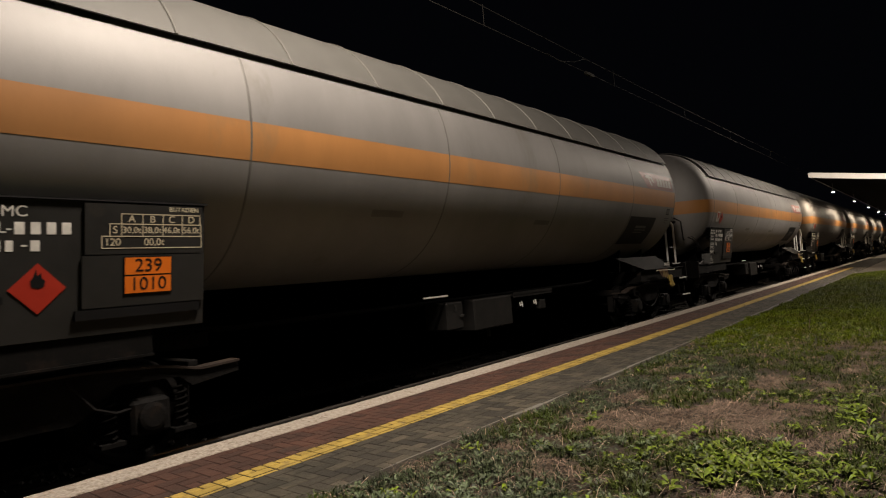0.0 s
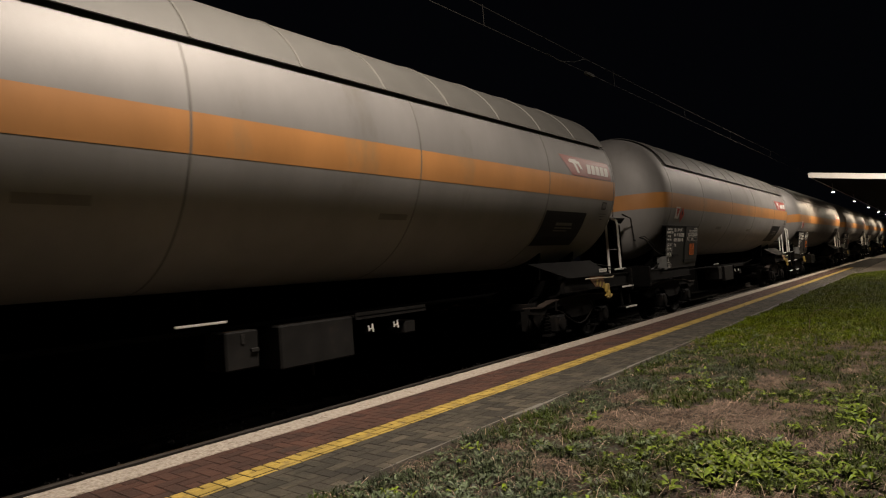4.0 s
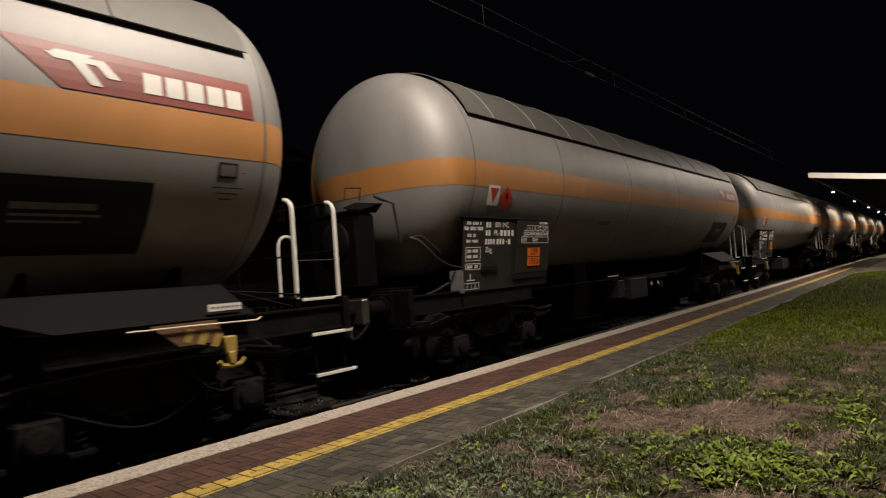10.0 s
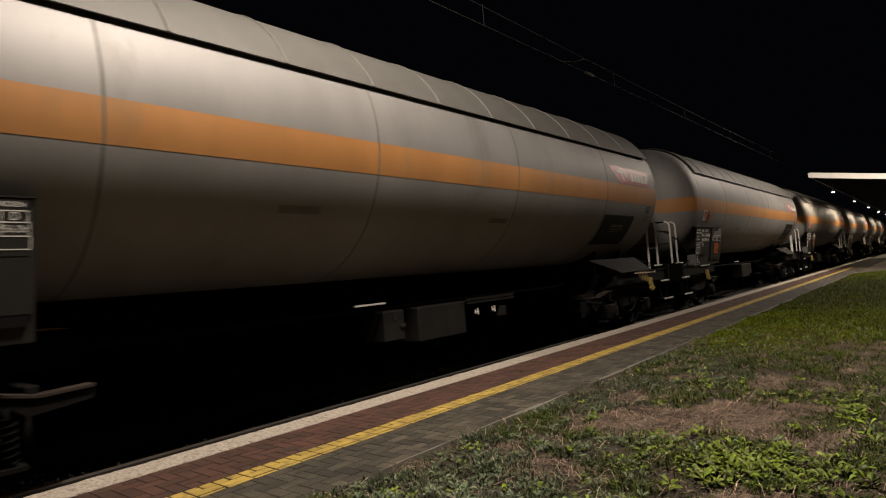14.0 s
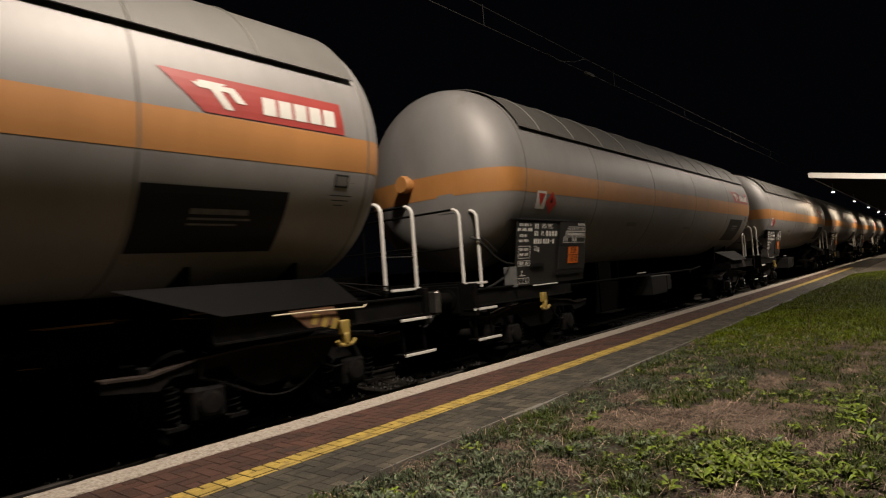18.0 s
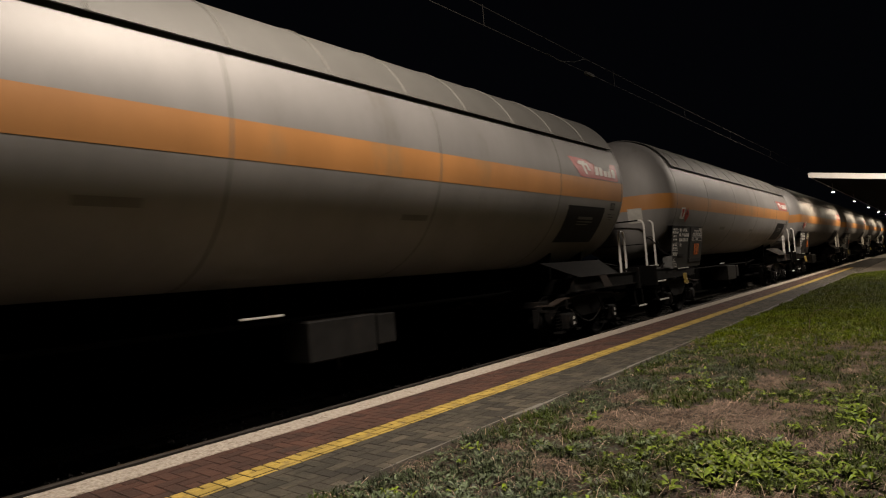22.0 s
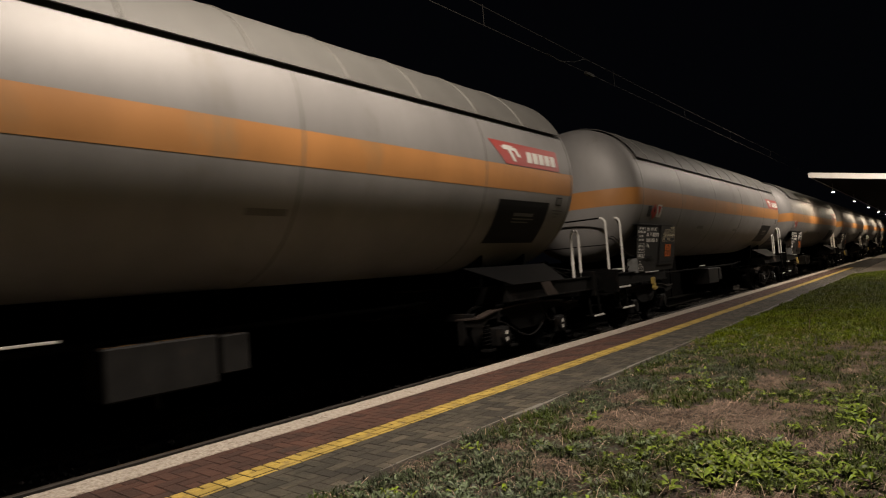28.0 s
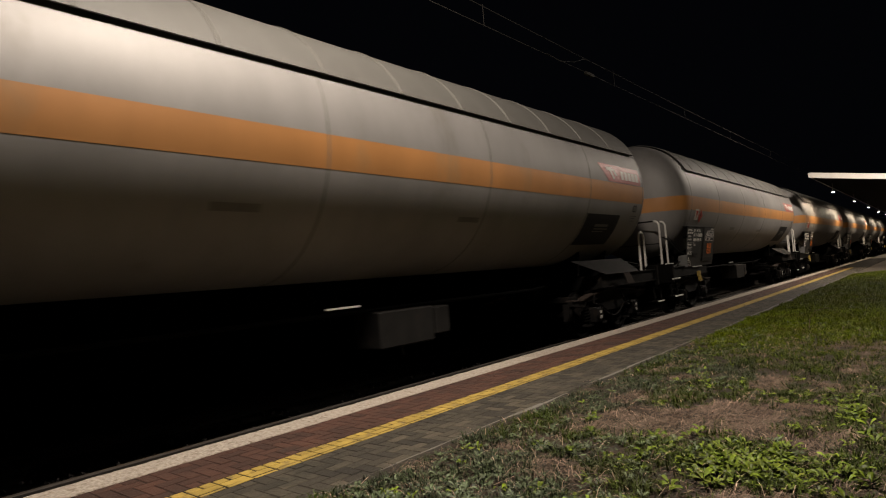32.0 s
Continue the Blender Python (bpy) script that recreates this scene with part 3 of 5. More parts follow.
def frame_lines(y0, y1, z0, z1, off, mat, t=0.008):
    def make():
        g = Geo()
        for a in ((y0, y1, z0, z0 + t), (y0, y1, z1 - t, z1), (y0, y0 + t, z0 + t, z1 - t), (y1 - t, y1, z0 + t, z1 - t)):
            p = plate(*a, off, 0.002)
            g.add(p.v, p.f)
        return g.mesh("ruled_box", mat)
    return shared(("fr", y0, y1, z0, z1, off, mat.name), make)


def fit_out(w, i):
    """Board, signs, logo, rails, steps and boxes of the i-th wagon."""
    ink = CREAM if i in (0, 4) else LETTER
    dl = {1: -0.24, 2: -0.06, 3: -0.3}.get(i, 0.0)
    db, dz = {2: (0.34, 0.12), 3: (0.36, 0.12)}.get(i, (0.0, 0.0))
    bd = part("data_board", shared("board", lambda: plate(1.62, 4.0, 1.16, 2.22, -0.012, 0.012).mesh("data_board", BOARD)), BOARD, w, "dark grey data board with white writing")
    part("board_hood", shared("hood", lambda: Geo().slab([(board_x(2.22) - 0.16, 1.6, 2.235), (board_x(2.22) + 0.022, 1.6, 2.222), (board_x(2.22) + 0.022, 1.6, 2.235), (board_x(2.22) - 0.16, 1.6, 2.25)], (0, 2.42, 0)).mesh("board_hood", BLACKPAINT)), BLACKPAINT, bd)
    for y in (1.9, 3.6):
        part("board_strut", shared(("strut", y), lambda: Geo().tube([(0.9, y, 1.3), (board_x(1.5) - 0.01, y, 1.5)], 0.025, 6).tube([(1.25, y, 1.95), (board_x(2.0) - 0.01, y, 2.0)], 0.025, 6).mesh("board_strut", FRAME)), FRAME, bd)
    # lines of small letters, as rows of short bars
    for y0, y1, z0, z1, n in ((1.70, 2.05, 2.12, 2.165, 10), (1.64, 2.13, 2.04, 2.09, 14), (1.72, 1.92, 1.945, 1.99, 6), (1.69, 2.02, 1.865, 1.905, 9), (1.72, 1.98, 1.72, 1.765, 8),
                              (1.72, 1.98, 1.64, 1.685, 7), (1.73, 2.0, 1.495, 1.545, 6), (1.80, 1.82, 1.33, 1.41, 1), (1.74, 1.92, 1.315, 1.33, 1),
                              (2.17, 2.31, 2.085, 2.165, 2), (2.16, 2.30, 1.965, 2.045, 2), (2.54, 2.95, 1.96, 2.05, 4), (2.15, 2.42, 1.835, 1.915, 4), (2.45, 2.68, 1.835, 1.915, 3),
                              (2.70, 2.74, 1.87, 1.882, 1), (2.76, 2.82, 1.835, 1.915, 1)):
        if i == 0 and y0 > 2.1 and z0 < 1.95:
            y0, y1 = y0 - 0.12, y1 - 0.12
        part("lettering", letter_row(y0, y1, z0, z1, n, LETTER), LETTER, bd, "row of plain white lettering bars")["kind"] = "stuff"
    for text, size, y, z in (("RIV", 0.115, 2.485, 2.125), ("MC", 0.115, 2.69, 2.125), ("PL-", 0.115, 2.45, 2.005), ("Zag", 0.115, 2.245, 1.755)):
        part("lettering", board_text(text, size, y - (0.15 if i == 0 and z > 2.1 else 0), z, 0.0015, LETTER), LETTER, bd, "white painted letters " + text)
    for a in ((1.68, 2.04, 1.60, 1.80), (1.69, 2.05, 1.475, 1.565), (1.66, 2.03, 1.19, 1.285)):
        part("ruled_box", frame_lines(*a, 0.001, LETTER), LETTER, bd)
    for y in (1.745, 1.84, 1.935):
        part("lettering", bar(y, y + 0.008, 1.195, 1.28, 0.001, LETTER), LETTER, bd)
    for a in ((2.05, 2.46, 1.455, 1.51), (2.93, 3.95, 1.285, 1.365)):
        part("card_slot", shared(("slot", a), lambda: plate(*a, 0.001, 0.03).mesh("card_slot", BLACKPAINT)), BLACKPAINT, bd, "black card slot")
    lt = part("load_table", shared("lt", lambda: plate(3.0, 3.97, 1.80, 2.205, 0.012, 0.012).mesh("load_table", BOARD)), BOARD, w, "grey plate with the load table")
    for a in ((3.27, 3.95, 2.04, 2.13), (3.18, 3.96, 1.94, 2.048), (3.12, 3.97 - 0.004, 1.845, 1.948)):
        part("ruled_box", frame_lines(*a, 0.025, ink, 0.007), ink, lt)
    for y in (3.27, 3.44, 3.61, 3.78):
        part("ruled_line", bar(y, y + 0.007, 1.95, 2.125, 0.025, ink), ink, lt)
    for text, size, y, z in (("A", 0.085, 3.355, 2.085), ("B", 0.085, 3.525, 2.085), ("C", 0.085, 3.69, 2.085), ("D", 0.085, 3.865, 2.085), ("S", 0.085, 3.225, 1.994), ("120", 0.085, 3.205, 1.895),
                             ("30,0t", 0.075, 3.355, 1.994), ("38,0t", 0.075, 3.525, 1.994), ("46,0t", 0.075, 3.69, 1.994), ("56,0t", 0.075, 3.865, 1.994), ("00,0t", 0.085, 3.54, 1.895), ("BUTADIEN", 0.055, 3.80, 2.172)):
        part("lettering", board_text(text, size, y, z, 0.0255, ink), ink, lt)
    hp = part("hazard_board", shared("hp", lambda: plate(2.98, 3.99, 1.375, 1.79, 0.012, 0.014).mesh("hazard_board", BOARD)), BOARD, w, "dark plate that holds the hazard panel")
    part("hazard_panel", shared("un", lambda: plate(3.29, 3.69, 1.467, 1.777, 0.028, 0.006).mesh("hazard_panel", BLACKPAINT)), BLACKPAINT, hp)
    for z0, z1, text in ((1.629, 1.769, "239"), (1.475, 1.615, "1010")):
        part("hazard_field", shared(("un", z0), lambda: plate(3.298, 3.682, z0, z1, 0.035, 0.002).mesh("hazard_field", UNORANGE)), UNORANGE, hp, "bright orange hazard field")
        part("lettering", board_text(text, 0.155, 3.49, (z0 + z1) / 2, 0.0385, BLACKPAINT), BLACKPAINT, hp, "black hazard number " + text)
    if i >= 2:
        part("board_lip", shared("lip", lambda: Geo().box(1.33, 1.352, 2.17, 2.98, 1.135, 1.152, c=0.003).mesh("board_lip", LETTER)), LETTER, w, "thin pale bar under the board")
    # signs on the tank above the board
    if i == 0:
        z, y = 1.555, 2.685
        part("diamond_sign", shared("diaA", lambda: Geo().slab([(board_x(z) + 0.004, y - 0.19, z), (board_x(z - 0.19) + 0.004, y, z - 0.19), (board_x(z) + 0.004, y + 0.19, z), (board_x(z + 0.19) + 0.004, y, z + 0.19)], (0.003, 0, 0)).mesh("diamond_sign", RED)), RED, w, "red diamond hazard sign")
        flame = ((0.0, -0.045), (0.042, -0.03), (0.05, 0.01), (0.028, 0.035), (0.02, 0.075), (0.0, 0.05), (-0.012, 0.1), (-0.03, 0.045), (-0.05, 0.012), (-0.042, -0.03))
        part("flame_mark", shared("flA", lambda: Geo().slab([(board_x(1.6 + b) + 0.008, 2.685 + a, 1.6 + b) for a, b in flame], (0.002, 0, 0)).mesh("flame_mark", BLACKPAINT)), BLACKPAINT, w)
    else:
        yd, yt = (2.56, 2.87) if i == 4 else (2.68, 2.33)
        dd = part("diamond_sign", diamond(yd, 2.53, 0.19, 0.012, RED), RED, w, "red diamond hazard sign")
        part("flame_mark", shared(("fl", yd), lambda: patch(yd - 0.012, yd + 0.012, 2.63, yd - 0.05, yd + 0.05, 2.53, 0.016, BLACKPAINT, "flame_mark", 3, 1)), BLACKPAINT, dd)
        tt = part("triangle_sign", shared(("sq", yt), lambda: patch(yt - 0.15, yt + 0.15, 2.71, yt - 0.15, yt + 0.15, 2.42, 0.012, WHITE, "triangle_sign")), WHITE, w, "white square sign with a red triangle")
        part("triangle", shared(("tri", yt), lambda: patch(yt - 0.11, yt + 0.11, 2.67, yt - 0.005, yt + 0.005, 2.46, 0.016, RED, "triangle")), RED, tt, "red triangle")
        if i == 4:
            part("dark_plate", shared("dpl", lambda: patch(2.16, 2.36, 2.66, 2.16, 2.36, 2.42, 0.01, BOARD, "dark_plate")), BOARD, w)
    # company panel: a red field with plain white shapes
    lm = LOGOFADED if i == 0 else LOGORED
    lg = part("company_panel", shared(("logo", lm.name), lambda: patch(14.32, 16.36, 3.42, 14.72, 16.38, 3.065, 0.006, lm, "company_panel", 5, 8)), lm, w, "red company panel with plain white shapes", at=pose(0, dl, 0))
    for k, a in enumerate(((14.70, 14.96, 3.365, 14.66, 14.92, 3.335), (14.62, 14.98, 3.335, 14.68, 15.0, 3.29), (14.80, 14.90, 3.29, 14.93, 15.02, 3.12), (14.94, 15.04, 3.34, 15.06, 15.16, 3.20))):
        part("white_mark", shared(("mk", k), lambda: patch(*a, 0.011, WHITE, "white_mark", 3, 2)), WHITE, lg)
    for k in range(5):
        y = 15.34 + 0.19 * k
        part("white_mark", shared(("bk", k), lambda: patch(y, y + 0.155, 3.315, y, y + 0.155, 3.135, 0.011, WHITE, "white_mark", 3, 2)), WHITE, lg)
    if i == 2:
        for k, a in enumerate(((15.25, 15.9, 3.43, 15.36, 15.72, 3.31), (15.55, 16.1, 3.43, 15.7, 15.98, 3.255), (15.02, 15.4, 3.43, 15.2, 15.36, 3.37))):
            part("torn_patch", shared(("torn", k), lambda: patch(*a, 0.015, TANK, "torn_patch", 3, 3)), TANK, lg, "grey torn patch with a ragged dark edge")
    bp = part("black_panel", shared(("blk", dz), lambda: patch(13.93, 15.45, 2.405 + dz, 13.93, 15.45, (1.83 if dz == 0 else 1.76) + dz, 0.006, BLACKPAINT, "black_panel", 8, 4)), BLACKPAINT, w, "black painted panel with small white writing", at=pose(0, db, 0))
    for a in ((14.42, 15.02, 2.215, 2.165), (14.42, 15.06, 2.135, 2.115), (14.42, 14.92, 2.085, 2.068)):
        part("lettering", shared(("bl", a, dz), lambda: patch(a[0], a[1], a[2] + dz, a[0], a[1], a[3] + dz, 0.01, DIMLETTER, "lettering", 2, 1)), DIMLETTER, bp)
    st = part("small_sticker", shared("stick", lambda: patch(16.02, 16.22, 2.63, 16.02, 16.22, 2.49, 0.006, BOARD, "small_sticker", 3, 1)), BOARD, w, "small dark sticker")
    part("sticker_field", shared("stickf", lambda: patch(16.04, 16.20, 2.61, 16.04, 16.20, 2.51, 0.009, TANKSEAM, "sticker_field", 3, 1)), TANKSEAM, st)
    for a in ((15.98, 16.3, 2.41, 2.40), (16.02, 16.26, 2.36, 2.35), (16.06, 16.2, 2.31, 2.30), (16.27, 16.31, 2.55, 2.545)):
        part("lettering", shared(("st", a), lambda: patch(a[0], a[1], a[2], a[0], a[1], a[3], 0.006, BOARD, "lettering", 1, 1)), BOARD, st)
    for a in ((6.2, 6.75, 2.28, 2.20), (10.0, 10.5, 2.24, 2.17)):
        part("dark_stencil", shared(("sten", a), lambda: patch(a[0], a[1], a[2], a[0], a[1], a[3], 0.005, TANKSEAM, "dark_stencil", 1, 1)), TANKSEAM, w)
    # rails: white posts bent inwards at the top, joined by dark cross rails
    def post():
        z = [1.2, 2.28] + [2.28 + 0.13 * math.sin(a) for a in (0.4, 0.8, 1.2, 1.57)]
        x = [1.06, 1.06] + [1.06 - 0.13 * (1 - math.cos(a)) for a in (0.4, 0.8, 1.2, 1.57)]
        return Geo().tube([(a, 0, b) for a, b in zip(x, z)], 0.026, 8).mesh("rail_post", WHITE, True)
    def cross():
        return Geo().tube([(0.93, 0, 2.41), (-0.93, 0, 2.41), (-1.04, 0, 2.36), (-1.06, 0, 2.25), (-1.06, 0, 1.2)], 0.018, 8).mesh("cross_rail", FRAME, True)
    def mid():
        return Geo().tube([(1.04, 0, 1.82), (-1.05, 0, 1.82)], 0.012, 6).mesh("mid_rail", FRAME, True)
    def loop():
        a0 = [(1.1, 0.155 * math.cos(a), 1.95 + 0.155 * math.sin(a)) for a in [math.pi * k / 8 for k in range(9)]]
        return Geo().tube([(1.1, 0.155, 1.18)] + a0 + [(1.1, -0.155, 1.18)], 0.026, 8).mesh("hand_loop", WHITE, True)
    posts = []
    posts += [] if i == 1 else {3: [0.78, 1.23], 4: [0.83, 1.32]}.get(i, [0.655, 1.10])
    posts += [17.15, 17.75] if i in (0, 1) else []
    out = {3: (0.08, -0.06), 4: (0.17, -0.12)}.get(i, (0, 0))
    for y in posts:
        dx, dy = out if 1.2 < y < 2 else (0, 0)
        part("rail_post", shared("post", post), WHITE, w, "white painted handrail post", at=pose(dx, y + dy, 0))
        if y < 1 or y > 17.5:
            part("cross_rail", shared("cross", cross), FRAME, w, at=pose(0, y, 0))
            part("mid_rail", shared("mid", mid), FRAME, w, at=pose(0, y, 0))
    for y, z in ((17.18, 1.335), (17.05, 1.215)):
        part("rear_brace", shared(("rb", z), lambda: Geo().tube([(1.12, 16.28, 1.43), (1.09, y, z)], 0.011, 6).mesh("rear_brace", BOGIE, True)), BOGIE, w)
    part("end_plate", shared("epl", lambda: Geo().box(1.16, 1.40, 1.595, 1.607, 1.15, 1.48, c=0.003).mesh("end_plate", DIMLETTER)), DIMLETTER, w, "small grey plate at the front edge of the board")
    if i in (0, 1):
        part("side_rail", shared("side", lambda: Geo().tube([(1.06, 17.15, 1.71), (1.06, 17.75, 1.71)], 0.011, 6).mesh("side_rail", PIPE, True)), PIPE, w)
    if i == 1:
        part("hand_loop", shared("loop", loop), WHITE, w, "white painted looped grab rail", at=pose(-2.17, 0.45, 0.09))
    if i >= 2:
        part("hand_loop", shared("loop", loop), WHITE, w, "white painted looped grab rail", at=pose(0, 17.42, 0))
    # steps with pale worn nosings, on dark hangers
    def step(x0, x1, wd):
        return Geo().box(x0, x1 - 0.03, -wd, wd, -0.02, 0, c=0.004).mesh("step_tread", FRAME)
    def nose(x1, wd):
        return Geo().box(x1 - 0.03, x1, -wd, wd, -0.028, 0.006, c=0.004).mesh("step_nosing", WHITE)
    ends = [({3: 0.86, 4: 0.94}.get(i, 0.77), 3 if i != 1 else 0)] + [(17.38, 3) if i in (0, 1) else (17.72, 1)]
    for y, n in ends:
        for z, x0, x1, wd in ((1.285, 1.05, 1.22, 0.27), (0.905, 1.15, 1.36, 0.28), (0.47, 1.18, 1.40, 0.28))[:n] if n == 3 else ((0.43, 1.14, 1.36, 0.2),)[:n]:
            t = part("step_tread", shared(("tread", x0, x1, wd), lambda: step(x0, x1, wd)), FRAME, w, at=pose(0, y, z))
            if n:
                part("step_nosing", shared(("nose", x1, wd), lambda: nose(x1, wd)), WHITE, t, "pale worn step edge")
        if n:
            for s in (-1, 1):
                part("step_hanger", shared(("hang", n), lambda: Geo().slab([(1.2, 0, 1.2), (1.24, 0, 1.2), (1.26, 0, 0.84), (1.3, 0, 0.40), (1.26, 0, 0.40), (1.22, 0, 0.84)], (0, 0.02, 0)).mesh("step_hanger", FRAME)), FRAME, w, at=pose(0, y + s * 0.2, 0))
    # hooks and rods at the rear
    if i in (0, 1):
        part("long_rod", shared("rod", lambda: Geo().tube([(1.47, 15.15, 1.155), (1.47, 15.7, 1.15), (1.47, 16.36, 1.135), (1.45, 16.42, 1.16)], 0.009, 6).mesh("long_rod", CREAM, True)), CREAM, w, "thin pale yellow uncoupling rod")
        part("gusset", shared("gus", lambda: Geo().slab([(1.43, 15.35, 1.18), (1.43, 15.95, 1.18), (1.43, 16.05, 0.98), (1.43, 15.6, 0.98)], (0.012, 0, 0)).mesh("gusset", RUST)), RUST, w, "brown gusset plate")
    else:
        part("gusset", shared("gus2", lambda: Geo().slab([(1.43, 15.42, 1.19), (1.43, 15.72, 1.19), (1.43, 15.98, 0.96), (1.43, 15.60, 0.96)], (0.012, 0, 0)).mesh("gusset", FLANGE)), FLANGE, w, "brown gusset plate")
        for y in (14.59, 16.41):
            for z in (0.43, 0.33):
                part("white_mark", shared("axm", lambda: Geo().box(1.246, 1.249, -0.03, 0.03, 0, 0.055).mesh("white_mark", WHITE)), WHITE, w, at=pose(0, y, z))
    yh = [16.06] if i in (0, 1) else []
    if i >= 2:
        yh.append(2.25)
    for y in yh:
        hk = part("rope_hook", shared("hook", lambda: Geo().box(1.43, 1.50, -0.06, 0.06, 0.86, 1.02, c=0.012).box(1.44, 1.52, -0.035, 0.035, 0.76, 0.88, c=0.012).tube([(1.49, -0.13, 0.80), (1.49, -0.09, 0.755), (1.49, 0, 0.745), (1.49, 0.09, 0.755), (1.49, 0.13, 0.80)], 0.022, 8).mesh("rope_hook", YELLOWP, True)), YELLOWP, w, "yellow painted rope hook", at=pose(0, y, 0))
        if y > 10:
            for k in range(3):
                part("warning_stripe", shared(("ws", k), lambda: Geo().slab([(1.435, -0.12 - 0.13 * k, 1.06 + 0.035 * k), (1.435, -0.05 - 0.13 * k, 1.04 + 0.035 * k), (1.435, -0.10 - 0.13 * k, 0.93 + 0.035 * k), (1.435, -0.17 - 0.13 * k, 0.95 + 0.035 * k)], (0.008, 0, 0)).mesh("warning_stripe", YELLOWP)), YELLOWP, hk, "yellow warning stripe")
    if i == 0:
        lp = part("label_plate", shared("lpl", lambda: Geo().slab([(1.40, 15.90, 1.255), (1.40, 16.24, 1.255), (1.40, 16.24, 1.32), (1.40, 15.90, 1.32)], (0.006, 0, 0)).mesh("label_plate", WHITE)), WHITE, w, "small white label plate")
        for k in range(6):
            y = 15.93 + 0.05 * k
            part("lettering", shared(("lplt", k), lambda: Geo().slab([(1.407, y, 1.281), (1.407, y + 0.034, 1.281), (1.407, y + 0.034, 1.296), (1.407, y, 1.296)], (0.002, 0, 0)).mesh("lettering", DIMLETTER)), DIMLETTER, lp)
    # front end fittings
    part("hanging_cable", shared("cab", lambda: Geo().tube([(1.0, 0.98, 1.98), (1.1, 1.06, 1.93), (1.2, 1.17, 1.77), (1.22, 1.27, 1.67), (1.25, 1.38, 1.60), (1.28, 1.5, 1.55), (1.32, 1.66, 1.52)], 0.016, 6).tube([(1.0, 0.98, 1.98), (1.08, 1.12, 2.0), (1.16, 1.24, 1.88), (1.22, 1.36, 1.74)], 0.010, 6).mesh("hanging_cable", PIPE, True)), PIPE, w, "grey hanging cable")
    part("brace", shared("brace", lambda: Geo().tube([(1.2, 1.02, 1.18), (1.22, 1.2, 1.22), (1.24, 1.46, 1.31)], 0.02, 6).mesh("brace", PIPE)), PIPE, w)
    if i == 1:
        br = part("brake_cabinet", shared("bb", lambda: Geo().box(-0.3, 0.70, 0.30, 0.66, 1.30, 2.36, c=0.06).slab([(0.72, 0.30, 2.36), (0.72, 0.66, 2.36), (0.80, 0.70, 2.47), (0.56, 0.42, 2.50), (0.45, 0.30, 2.44)], (-0.02, 0, -0.01)).mesh("brake_cabinet", FRAME)), FRAME, w, "black brake gear cabinet on the wagon end")
        part("brake_bracket", shared("bb1", lambda: Geo().tube([(0.80, 0.54, 2.56), (0.86, 0.66, 2.50), (0.90, 0.80, 2.46), (0.90, 0.90, 1.91), (0.90, 0.98, 1.92)], 0.018, 6).mesh("brake_bracket", PIPE, True)), PIPE, br, "bent grey steel bracket")
        part("cabinet_handle", shared("bb2", lambda: Geo().tube([(0.6, 0.20, 2.52), (0.6, 0.22, 2.68), (0.6, 0.50, 2.70), (0.6, 0.46, 2.52)], 0.014, 6).mesh("cabinet_handle", FLANGE, True)), FLANGE, br, "rusty brown handle")
        part("cabinet_lid", shared("bgl", lambda: Geo().slab([(-0.32, 0.29, 2.365), (0.72, 0.29, 2.365), (0.72, 0.67, 2.365), (-0.32, 0.67, 2.365)], (0, 0, 0.025)).mesh("cabinet_lid", FRAME)), FRAME, br)
        part("gear_dial", shared("bgc", lambda: Geo().lathe([(0.27, 0.0), (0.26, 0.20), (0.275, 0.27), (0.30, 0.28)], "y", (0.24, 0, 1.98), 24).mesh("gear_dial", BOGIE, True)), BOGIE, br, "round black cover")
    else:
        part("dome_flange", shared("df", lambda: Geo().lathe([(0.74, 0.06), (0.74, 0.13), (0.78, 0.15), (0.86, 0.15), (0.87, 0.12), (1.1, 0.12)], "y", (-0.17, 0, 2.97), 20).mesh("dome_flange", ORANGE, True)), ORANGE, w, "round orange flange on the tank end")
    if i == 3:
        part("white_notice", dome_patch(0.60, 0.94, 2.36, 2.73, 0.006, NOTICE, "white_notice"), NOTICE, w, "grimy white paper notice on the tank end")
    if i == 2:
        part("pale_notice", dome_patch(0.42, 0.72, 2.41, 2.71, 0.006, TANK, "pale_notice"), TANK, w, "pale painted-over notice on the tank end")
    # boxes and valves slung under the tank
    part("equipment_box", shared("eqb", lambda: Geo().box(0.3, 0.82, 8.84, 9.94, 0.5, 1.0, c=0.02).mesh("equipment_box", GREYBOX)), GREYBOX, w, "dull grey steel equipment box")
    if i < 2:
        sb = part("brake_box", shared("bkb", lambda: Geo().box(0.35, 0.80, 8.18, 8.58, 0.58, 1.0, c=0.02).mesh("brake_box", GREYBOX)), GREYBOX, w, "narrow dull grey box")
        part("box_latch", shared("bkl", lambda: Geo().box(0.80, 0.815, 8.36, 8.40, 0.86, 0.96, c=0.004).box(0.80, 0.83, 8.47, 8.56, 0.76, 0.80, c=0.004).mesh("box_latch", PIPE)), PIPE, sb)
    part("box_foot", shared("bxf", lambda: Geo().tube([(0.7, 9.35, 0.5), (0.7, 9.35, 0.36)], 0.03, 8).mesh("box_foot", GREYBOX)), GREYBOX, w)
    dbar = 0.45 if i < 2 else 0.75
    part("white_bar", shared("wb", lambda: Geo().box(0.8, 0.83, 7.2, 7.75, 1.10, 1.125, c=0.004).mesh("white_bar", WHITE)), WHITE, w, "narrow white bar", at=pose(0, dbar, 0))
